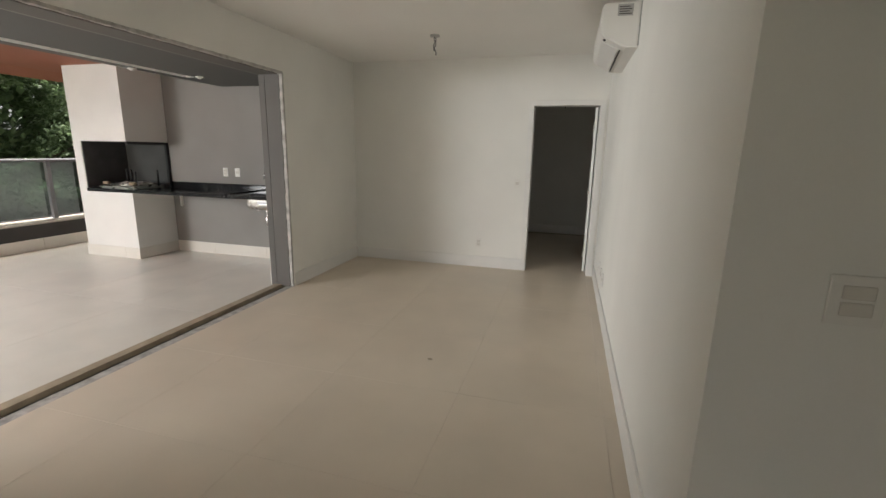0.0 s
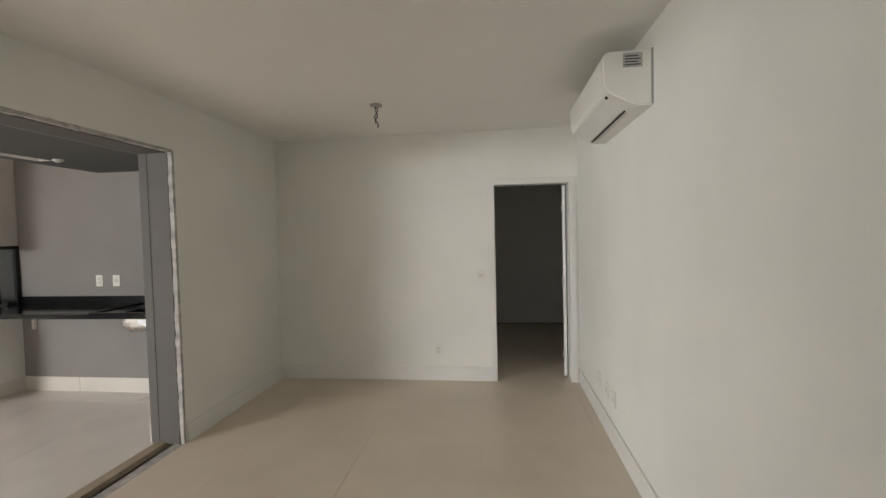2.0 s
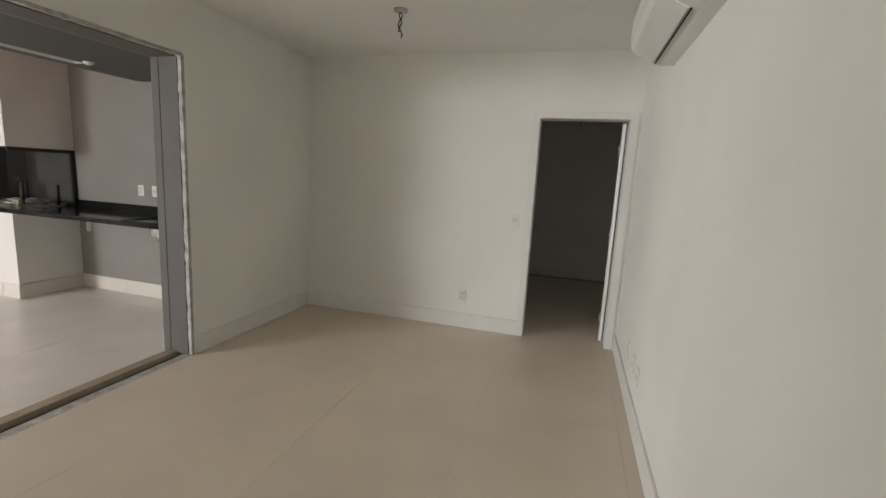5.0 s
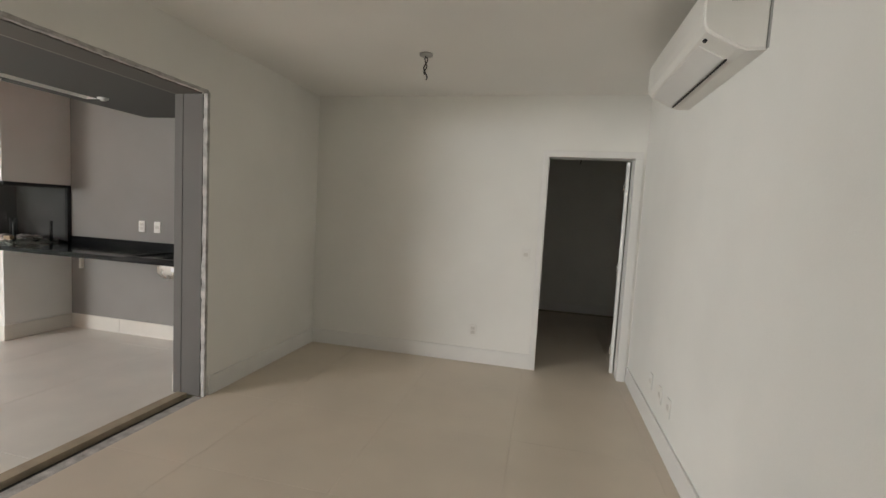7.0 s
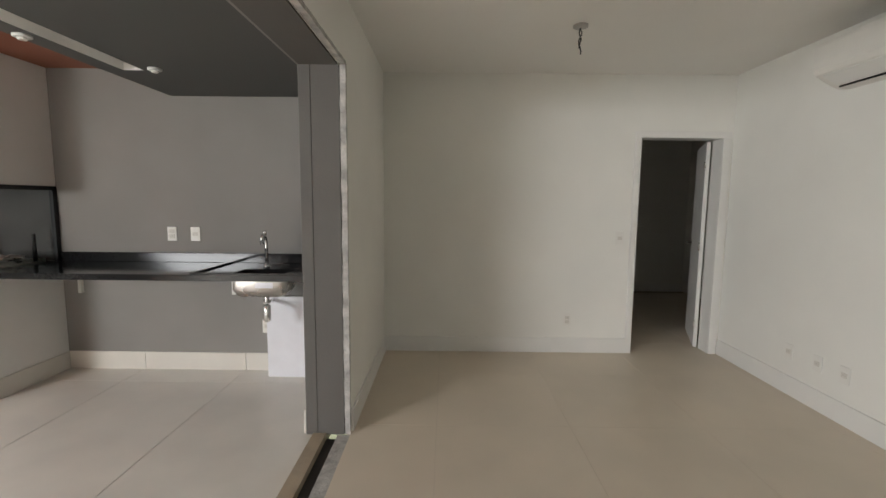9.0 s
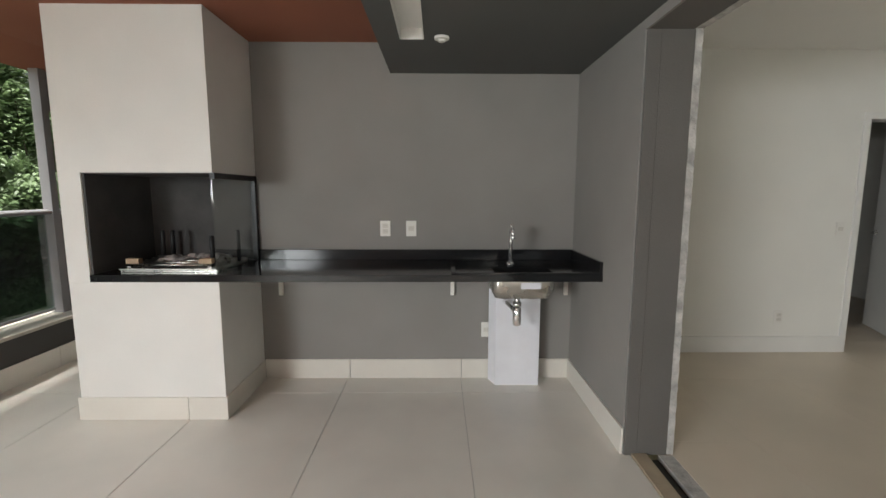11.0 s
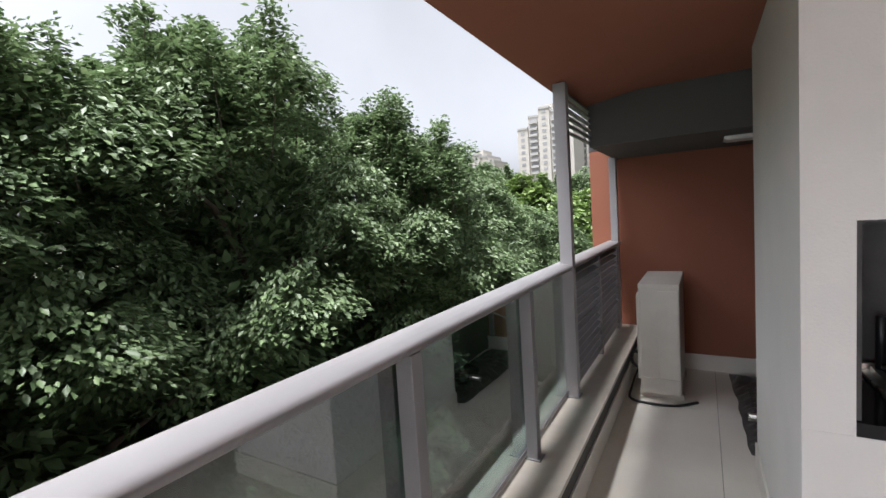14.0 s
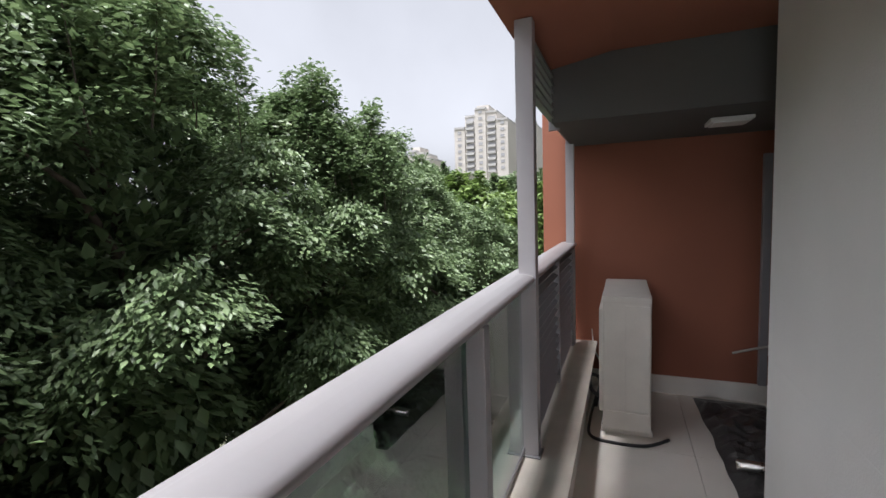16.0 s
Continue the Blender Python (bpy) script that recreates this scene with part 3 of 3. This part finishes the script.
spot(-1.30, 4.68, ZD)
spot(-1.61, 4.10, ZD)
bl = thing("bulkhead_lamp", (-3.61, 7.26, 2.155), "flat white rectangular lamp under the grey beam", "lamp")
part("body", boxes((-3.73, -3.49, 7.14, 7.38, 2.13, 2.1545), bevel=0.006), TRIM, bl)
part("diffuser", boxes((-3.71, -3.51, 7.16, 7.36, 2.123, 2.13), bevel=0.002), GLOW, bl)

# ---- railing ----
rail = thing("railing", (-4.67, 4.0, 0.41), "grey aluminium railing with tinted glass panes", "railing")
prof = [(-4.764, 1.270), (-4.774, 1.280), (-4.774, 1.294), (-4.764, 1.304), (-4.735, 1.312), (-4.70, 1.315), (-4.665, 1.312), (-4.636, 1.304), (-4.626, 1.294), (-4.626, 1.280), (-4.636, 1.270)]
hand = extrude_profile(bmesh.new(), prof, YS, YEND - 0.03)
for f in hand.faces:
    f.smooth = len(f.verts) == 4
part("handrail", hand, ALU_L, rail, "pale wide handrail")
POSTS = [5.115 - 1.03 * k for k in range(9)]
for y in POSTS:
    part("post", boxes((-4.685, -4.625, y - 0.028, y + 0.028, 0.413, 1.272), bevel=0.004), ALU, rail)
    part("foot", boxes((-4.69, -4.61, y - 0.04, y + 0.04, 0.4121, 0.420), bevel=0.002), ALU, rail)
ys = [5.95] + POSTS
for a, b in zip(ys[1:], ys):
    p = part("glass_pane", boxes((-4.702, -4.692, a + 0.004, b - 0.004, 0.455, 1.269)), GLASS_T, rail, "green-tinted glass pane")
    p.visible_shadow = False
part("bottom_rail", boxes((-4.712, -4.688, YS, 5.92, 0.430, 0.455), bevel=0.003), ALU, rail)
pole = thing("pole", (-4.663, 5.95, 0.41), "grey square steel pole up to the soffit", "pole")
part("shaft", boxes((-4.703, -4.621, 5.915, 5.985, 0.413, 2.475), bevel=0.004), ALU_L, pole)
part("base_plate", boxes((-4.71, -4.61, 5.90, 6.0, 0.4121, 0.42), bevel=0.002), ALU, pole)
pole2 = thing("pole", (-4.66, 7.83, 0.41), "pale steel post beside the terracotta wall", "pole")
part("shaft", boxes((-4.70, -4.63, 7.80, 7.86, 0.413, 2.155), bevel=0.004), ALU_L, pole2)


def louver(name, y0, y1, z0, z1, n, label):
    t = thing(name, (-4.67, (y0 + y1) / 2, z0), label, "louver")
    for i in range(n):
        z = z0 + (i + 0.5) * (z1 - z0) / n
        b = boxes((-0.03, 0.03, y0, y1, -0.006, 0.006))
        bmesh.ops.transform(b, matrix=pose(-4.675, 0, z, 0, 22, 0), verts=b.verts)
        part("slat", b, ALU, t)
    for y in (y0 + 0.02, (y0 + y1) / 2, y1 - 0.02):
        part("stile", boxes((-4.71, -4.64, y - 0.018, y + 0.018, z0 - 0.03, z1), bevel=0.003), ALU, t)
    return t


louver("louver_screen", 5.99, 7.80, 0.445, 1.262, 14, "grey aluminium louver screen under the handrail")
louver("louver_band", 5.99, 7.95, 2.17, 2.47, 6, "grey aluminium louver band under the soffit")

# ---- service end ----
ou = thing("outdoor_unit", (-4.218, 7.45, 0), "cream outdoor air conditioner unit standing on the floor", "air conditioner")
part("casing", boxes((-4.373, -4.063, 7.06, 7.86, 0.05, 0.985), bevel=0.012), CREAM, ou)
part("top_cover", boxes((-4.375, -4.061, 7.058, 7.862, 0.955, 1.0), bevel=0.006), CREAM, ou)
part("side_panel", boxes((-4.228, -4.073, 7.052, 7.062, 0.20, 0.94), bevel=0.003), CREAM, ou)
part("lower_panel", boxes((-4.363, -4.078, 7.053, 7.062, 0.06, 0.19), bevel=0.003), CREAM, ou)
part("grille", boxes((-4.400, -4.371, 7.12, 7.80, 0.15, 0.90), bevel=0.008), CREAM, ou, "front fan grille")
for y in (7.15, 7.75):
    part("foot", boxes((-4.388, -4.048, y - 0.03, y + 0.03, 0.0, 0.05), bevel=0.004), CREAM, ou)


def hose(name, pts, r, mat, label):
    t = thing(name, pts[0], label, name.replace("_", " "))
    fine = []
    n = len(pts)
    for i in range(n - 1):
        p0, p1, p2, p3 = (Vector(pts[max(0, min(n - 1, i + d))]) for d in (-1, 0, 1, 2))
        for k in range(6):
            u = k / 6
            fine.append(0.5 * ((2 * p1) + (p2 - p0) * u + (2 * p0 - 5 * p1 + 4 * p2 - p3) * u * u + (3 * p1 - p0 - 3 * p2 + p3) * u ** 3))
    fine.append(Vector(pts[-1]))
    part("line", tube(bmesh.new(), fine, r, 8), mat, t)


hose("drain_hose", [(-4.37, 7.5, 0.22), (-4.43, 7.40, 0.15), (-4.47, 7.2, 0.03), (-4.45, 7.0, 0.012), (-4.30, 6.95, 0.012), (-4.1, 6.97, 0.012), (-3.95, 7.1, 0.012)], 0.011, DARKP, "black hose curling round the outdoor unit")
hose("cable", [(-4.37, 7.6, 0.3), (-4.44, 7.8, 0.32), (-4.48, 7.88, 0.40), (-4.50, 7.975, 0.52)], 0.006, STONE, "thin pale cable to the wall")
hose("coil_hose", [(-4.37, 7.3, 0.16), (-4.46, 7.25, 0.25), (-4.48, 7.5, 0.27), (-4.42, 7.7, 0.16), (-4.44, 7.45, 0.04)], 0.014, DARKP, "coiled black hose behind the unit")
tb = bmesh.new()
bmesh.ops.create_grid(tb, x_segments=30, y_segments=60, size=0.5)
for v in tb.verts:
    p = Vector((-3.42 + v.co.x * 0.5 + 0.03 * noise.noise(Vector((v.co.y * 6, 0, 3))) - 0.06 * v.co.y, 7.15 + v.co.y * 1.55, 0))
    e = min(1.0, 6 * (0.5 - abs(v.co.x)), 6 * (0.5 - abs(v.co.y)))
    p.z = 0.004 + e * (0.05 + 0.05 * noise.noise(p * 5) + 0.03 * noise.noise(p * 14))
    v.co = p
tarp = thing("foil_sheet", (-3.4, 7.2, 0), "crumpled dark plastic foil lying on the floor", "foil sheet")
part("sheet", tb, TARP, tarp)
hose("insulated_pipe", [(-3.63, 6.75, 0.10), (-3.5, 6.72, 0.12), (-3.4, 6.70, 0.12), (-3.28, 6.66, 0.11)], 0.03, STEEL, "short foil-wrapped pipe on the foil sheet")
hose("pipe_sleeve", [(-3.43, 6.70, 0.13), (-3.33, 6.67, 0.13), (-3.24, 6.62, 0.12)], 0.036, DARKP, "black rubber pipe sleeve")
hose("conduit", [(-3.16, 7.9, 0.50), (-3.28, 7.92, 0.46), (-3.42, 7.96, 0.40)], 0.010, STONE, "pale pipe end on the terracotta wall")

frame_bar = thing("door_frame_bar", (-3.215, 7.955, 0.45), "pale metal frame upright against the terracotta wall", "frame")
part("upright", boxes((-3.245, -3.19, 7.93, YEND - 0.001, 0.16, 1.98), bevel=0.004), ALU_L, frame_bar)
speck = bmesh.new()
bmesh.ops.create_icosphere(speck, subdivisions=2, radius=0.014)
for v in speck.verts:
    v.co = Vector((2.015 + v.co.x * (1.3 + noise.noise(v.co * 90)), 3.145 + v.co.y, 0.003 + max(v.co.z * 0.4, -0.003)))
part("flake", speck, SILL, thing("debris", (2.015, 3.145, 0), "small brown flake of debris on the tile floor", "debris"))

# ---- living room air conditioner ----
ac = thing("air_conditioner", (XR, 4.28, 2.27), "white wall-mounted split air conditioner with a label", "air conditioner")
Y0, Y1 = 3.75, 4.82
aprof = [(XR - 0.001, 2.555), (3.085, 2.555), (3.063, 2.545), (3.052, 2.52), (3.050, 2.42), (3.054, 2.375), (3.07, 2.345), (3.10, 2.325), (3.20, 2.272), (3.23, 2.262), (XR - 0.001, 2.262)]
ab = extrude_profile(bmesh.new(), aprof, Y0, Y1)
ends = [e for e in ab.edges if abs(e.verts[0].co.y - e.verts[1].co.y) < 1e-6]
bmesh.ops.bevel(ab, geom=ends, offset=0.010, segments=3, affect='EDGES')
part("casing", ab, PLASTIC, ac)
slot = boxes((-0.063, 0.063, Y0 + 0.14, Y1 - 0.06, -0.003, 0.003), bevel=0.002)
bmesh.ops.transform(slot, matrix=pose(3.135, 0, 2.3035, 0, 28, 0), verts=slot.verts)
part("flap", slot, TRIM, ac, "white air flap")
slot = boxes((-0.004, 0.004, Y0 + 0.14, Y1 - 0.06, -0.006, 0.006))
bmesh.ops.transform(slot, matrix=pose(3.20, 0, 2.268, 0, 28, 0), verts=slot.verts)
part("gap", slot, BLACK, ac, "dark air gap")
part("sensor", tube(bmesh.new(), [(3.088, Y0 + 0.07, 2.333), (3.082, Y0 + 0.07, 2.324)], 0.009, 12), BLACK, ac, "dark sensor dot")
part("rating_label", boxes((3.155, 3.255, Y0 - 0.002, Y0 + 0.002, 2.465, 2.54)), PLASTIC_G, ac, "grey rating label")
lb = bmesh.new()
for i in range(4):
    box(lb, 3.165, 3.245 - 0.012 * (i % 2), Y0 - 0.0032, Y0 - 0.002, 2.475 + 0.015 * i, 2.481 + 0.015 * i)
part("label_print", lb, BAND, ac, "dark bars of small print")
part("back_plate", boxes((XR - 0.006, XR - 0.0005, Y0 - 0.006, Y1 + 0.006, 2.268, 2.56)), PLASTIC_G, ac)


def lamp_point(x, y, z, label, hang=0.17):
    t = thing("ceiling_wire", (x, y, z), label, "ceiling wire")
    part("rose", tube(bmesh.new(), [(x, y, z - 0.0005), (x, y, z - 0.014), (x, y, z - 0.02)], [0.05, 0.05, 0.02], 18), PLASTIC_G, t, "grey ceiling rose")
    for s, k in ((0.012, 1.0), (-0.008, 0.8)):
        pts = [(x + s * math.sin(i * 1.1), y + s * math.cos(i * 0.9), z - 0.018 - hang / 8 * i * k) for i in range(9)]
        part("wire", tube(bmesh.new(), pts, 0.0045, 6), WIRE, t)


lamp_point(1.497, 4.858, HC, "dark bare wires hanging from a ceiling lamp point")
lamp_point(2.79, 7.0, HC, "bare wires hanging from the bedroom ceiling", 0.5)

# ---- outdoors ----
gb = bmesh.new()
bmesh.ops.create_grid(gb, x_segments=8, y_segments=8, size=1500)
for v in gb.verts:
    v.co.z = -9.0
structure("ground", gb, EARTH, "dark planted ground below the trees", "ground")


def leaf_mesh(name, centres, normals, count, spread, size, rnd):
    """Small folded leaves in drooping sprays round each spray centre."""
    n = len(centres) * count
    c = np.repeat(centres, count, axis=0) + rnd.normal(0, 1, (n, 3)) * np.array(spread)
    d = np.repeat(normals, count, axis=0) + rnd.normal(0, 0.30, (n, 3))
    d[:, 2] -= 0.45
    d /= np.linalg.norm(d, axis=1)[:, None]
    s = np.cross(d, rnd.normal(0, 0.35, (n, 3)) + np.array([0, 0, 1.0]))
    s /= np.linalg.norm(s, axis=1)[:, None] + 1e-9
    up = np.cross(s, d)
    L = (size * rnd.uniform(0.7, 1.35, n))[:, None]
    W = L * 0.25
    v = np.stack([c - d * L * 0.5, c + s * W + up * L * 0.06, c + d * L * 0.5 - up * L * 0.08, c - s * W + up * L * 0.06], axis=1).reshape(-1, 3)
    f = np.arange(4 * n).reshape(-1, 4)
    tri = np.stack([f[:, [0, 1, 2]], f[:, [0, 2, 3]]], axis=1).reshape(-1, 3)
    me = bpy.data.meshes.new(name)
    me.vertices.add(len(v))
    me.vertices.foreach_set("co", v.astype(np.float32).ravel())
    me.loops.add(tri.size)
    me.loops.foreach_set("vertex_index", tri.astype(np.int32).ravel())
    me.polygons.add(len(tri))
    me.polygons.foreach_set("loop_start", np.arange(0, tri.size, 3, dtype=np.int32))
    me.update(calc_edges=True)
    return me


def tree(x, y, height, spread, seed, mat=None, label="tall broad-leaved tree with dense dark green crown", boughs=46, sprays=60, leaves=9, size=0.15):
    rnd = np.random.default_rng(seed)
    base = -9.0
    t = thing("tree", (x, y, base), label, "tree", "trees beside the balcony")
    H = height - base
    trunk = bmesh.new()
    tube(trunk, [(x, y, base), (x + 0.2, y, base + H * .3), (x - .1, y + .2, base + H * .6), (x, y, base + H * .78)], [0.30, 0.24, 0.15, 0.04], 10)
    tips = []
    for i in range(boughs):
        a = rnd.uniform(0, 2 * math.pi)
        k = rnd.uniform(0.0, 1.0) ** 0.8
        zz = base + H * (0.22 + 0.78 * k)
        env = math.sqrt(max(0.05, 1 - ((k - 0.40) / 0.68) ** 2))
        r = spread * env * rnd.uniform(0.62, 1.08)
        tips.append((x + r * math.cos(a), y + r * math.sin(a), zz - rnd.uniform(0, .4), a, r))
    shoots = []
    for i in range(26):
        a, r = rnd.uniform(0, 2 * math.pi), spread * rnd.uniform(0.0, 0.75)
        sx, sy = x + r * math.cos(a), y + r * math.sin(a)
        z0 = base + H * (0.97 - 0.16 * (r / spread) ** 2)
        top = rnd.uniform(0.4, 1.5)
        lx, ly = rnd.uniform(-.3, .3, 2)
        tube(trunk, [(sx, sy, z0 - 0.5), (sx + lx / 2, sy + ly / 2, z0), (sx + lx, sy + ly, z0 + top)], [0.014, 0.010, 0.005], 5, caps=False)
        shoots.append((sx, sy, z0, lx, ly, top))
    for px, py, pz, a, r in tips[::2]:
        z0 = max(base + H * .25, pz - r * 0.9)
        tube(trunk, [(x, y, z0), ((x + px) / 2, (y + py) / 2, (z0 + pz) / 2 + .25), (px, py, pz - .15)], [0.08, 0.05, 0.015], 6, caps=False)
    part("trunk", trunk, BARK, t)
    cs, ns = [], []
    for px, py, pz, a, r in tips:
        br = rnd.uniform(0.5, 1.1) * (0.6 + 0.4 * spread / 3)
        th = rnd.uniform(0, 2 * math.pi, sprays)
        rr = np.sqrt(rnd.uniform(0, 1, sprays)) * br
        dome = 0.42 * br * np.sqrt(np.maximum(0, 1 - (rr / br) ** 2)) - 0.5 * br * (rr / br) ** 2 + 0.16 * br * np.sin(th * 3 + px * 5)
        under = rnd.uniform(0, 1, sprays) < 0.08
        z = pz + np.where(under, -0.3 * br * rnd.uniform(0, 1, sprays), dome) + rnd.normal(0, .07, sprays)
        ox, oy = np.cos(th) * rr, np.sin(th) * rr
        lean = np.array([math.cos(a), math.sin(a), 0])
        cs.append(np.stack([px + ox, py + oy, z], 1))
        nn = np.stack([ox / br, oy / br, np.full(sprays, 0.15)], 1) + 0.4 * lean
        ns.append(nn)
    for sx, sy, z0, lx, ly, top in shoots:
        u = rnd.uniform(-0.4, 1.05, 64)
        w = 0.34 * (1.15 - np.clip(u, 0, 1))
        th = rnd.uniform(0, 2 * math.pi, 64)
        cs.append(np.stack([sx + lx * u + np.cos(th) * w, sy + ly * u + np.sin(th) * w, z0 + top * u], 1))
        ns.append(np.stack([np.cos(th), np.sin(th), np.full(64, 0.5)], 1))
    me = leaf_mesh("crown", np.concatenate(cs) - np.array([x, y, base]), np.concatenate(ns), leaves, (0.11, 0.11, 0.06), size, rnd)
    me.materials.append(mat or LEAF)
    # oversized leaves added inside the crown to block light through its gaps
    m = 650
    q = rnd.normal(0, 1, (m, 3))
    q /= np.linalg.norm(q, axis=1)[:, None]
    inner = q * rnd.uniform(0.1, 1, m)[:, None] ** 0.5 * np.array([spread * 0.45, spread * 0.45, H * 0.30]) + np.array([0, 0, H * 0.58])
    deep = leaf_mesh("inner_occluder_leaves", inner, q, 9, (0.3, 0.3, 0.25), 0.26, rnd)
    deep.materials.append(mat or LEAF)
    new("inner_occluder_leaves", deep).parent = t
    ob = new("crown", me)
    ob.parent = t
    ORIGIN[ob] = ORIGIN[t]
    return t


TREES = [(-11.2, 0.8, 3.9, 2.8), (-11.2, 4.6, 3.7, 2.7), (-11.0, 8.0, 4.5, 2.8), (-10.3, 11.2, 3.4, 2.8), (-10.9, 15.0, 2.9, 3.0), (-9.8, 19.0, 1.4, 3.0),
         (-11.0, -3.5, 3.8, 2.9)]
BEHIND = [(-15.6, 5.8, 4.6, 3.2), (-15.2, 12.0, 4.8, 3.2), (-14.4, 2.5, 4.9, 3.2), (-14.6, 9.0, 5.3, 3.2), (-14.4, 15.0, 4.4, 3.3), (-14.4, 21.0, 2.8, 3.3)]
for i, (x, y, h, s) in enumerate(TREES):
    tree(x, y, h, s, 100 + i, boughs=54, sprays=100, leaves=15, size=0.112)
for i, (x, y, h, s) in enumerate(BEHIND):
    tree(x, y, h, s, 150 + i, boughs=70, sprays=60, leaves=9, size=0.19)
FAR = [(-12.5, 27.0, 2.6, 4.0), (-8.0, 30.0, 2.2, 4.0), (-14.0, 40.0, 3.6, 5.0), (-8.5, 46.0, 4.2, 5.0), (-19.0, 28.0, 4.8, 4.5), (-20.0, 40.0, 5.0, 5.0), (-4.0, 60.0, 6.0, 6.0), (-15.0, 62.0, 6.0, 6.5), (-28.0, 56.0, 7.0, 6.5)]
for i, (x, y, h, s) in enumerate(FAR):
    tree(x, y, h, s, 200 + i, boughs=70, sprays=60, leaves=6, size=0.3, mat=LEAF_B if i in (1, 0, 3) else LEAF,
         label="bright green tree farther along the street" if i in (1, 0, 3) else "dark green tree farther along the street")


def tower(x, y, w, d, z1, storeys, cols, label):
    """A far apartment tower: body, storey bands, window openings with panes, roof block."""
    t = thing("apartment_tower", (x, y, -9.0), label, "building")
    steps = (0.86, 0.95, 1.0, 0.97, 0.9)
    for k, s in enumerate(steps):
        x0 = x - w / 2 + k * w / 5
        fore = 0.9 * (k % 2)
        part("wall", boxes((x0, x0 + w / 5, y + fore, y + d, -9, -9 + (z1 + 9) * s)), TOWER, t)
        part("parapet", boxes((x0 + .1, x0 + w / 5 - .1, y + fore - .25, y + d, -9 + (z1 + 9) * s, -9 + (z1 + 9) * s + 0.9)), TOWER_SHADED, t)
    part("roof", boxes((x - w * .1, x + w * .12, y + d * .2, y + d * .8, z1, z1 + 2.4)), TOWER, t)
    h = (z1 + 9) / storeys
    for j in range(storeys // 2, storeys):
        z = -9 + j * h
        for k, s in enumerate(steps):
            if z + h > -9 + (z1 + 9) * s:
                continue
            cx, fore = x - w / 2 + (k + .5) * w / 5, 0.9 * (k % 2)
            if k % 2:
                part("balcony", boxes((cx - w * .075, cx + w * .075, y + fore - 1.2, y + fore - 0.02, z - 0.15, z + 0.95)), TOWER_SHADED, t)
            half = w * (0.07 if k % 2 else 0.035)
            part("window", boxes((cx - half, cx + half, y + fore - 0.12, y + fore + 0.02, z + 1.0, z + h - 0.4)), PANE, t)


tower(-61, 190, 24, 18, 44.5, 20, 6, "tall pale apartment tower far behind the trees")
tower(-47, 210, 12, 18, 45, 19, 3, "second pale apartment tower far behind the trees")
tower(-84, 170, 16, 15, 26, 10, 5, "low grey building beyond the trees")

# ---- floor tiles, last ----
TL = 0.89


def tile_mesh(name, w, d, mat, joint, arris):
    bm = boxes((0, w - joint, 0, d - joint, -0.0115, 0))
    top = [e for e in bm.edges if all(abs(v.co.z) < 1e-6 for v in e.verts)]
    bmesh.ops.bevel(bm, geom=top, offset=arris, segments=1, affect='EDGES')
    me = bpy.data.meshes.new(name)
    bm.to_mesh(me)
    bm.free()
    me.materials.append(mat)
    return me


def lay(parent, xs, ys, mat, joint, arris):
    cache = {}
    for x0, x1 in zip(xs, xs[1:]):
        for y0, y1 in zip(ys, ys[1:]):
            key = (round(x1 - x0, 3), round(y1 - y0, 3))
            if key not in cache:
                cache[key] = tile_mesh("tile", x1 - x0, y1 - y0, mat, joint, arris)
            ob = new("tile", cache[key])
            ob.location = (x0, y0, 0)
            ob.parent = parent


bxs = [-4.515, -3.81, -2.92, -2.03, -1.14, -0.236]
bys = [YS] + [YS - 0.52 + TL * 2 * k for k in range(1, 7)] + [YEND]
lay(bpy.data.objects["balcony_floor"], bxs, bys, TILE, 0.003, 0.0012)
ixs = [0.0] + [0.55 + TL * k for k in range(7)] + [6.2]
iys = [YS] + [-2.6 + TL * k for k in range(14)]
lay(bpy.data.objects["floor"], ixs, iys, TILE_IN, 0.0012, 0.0004)
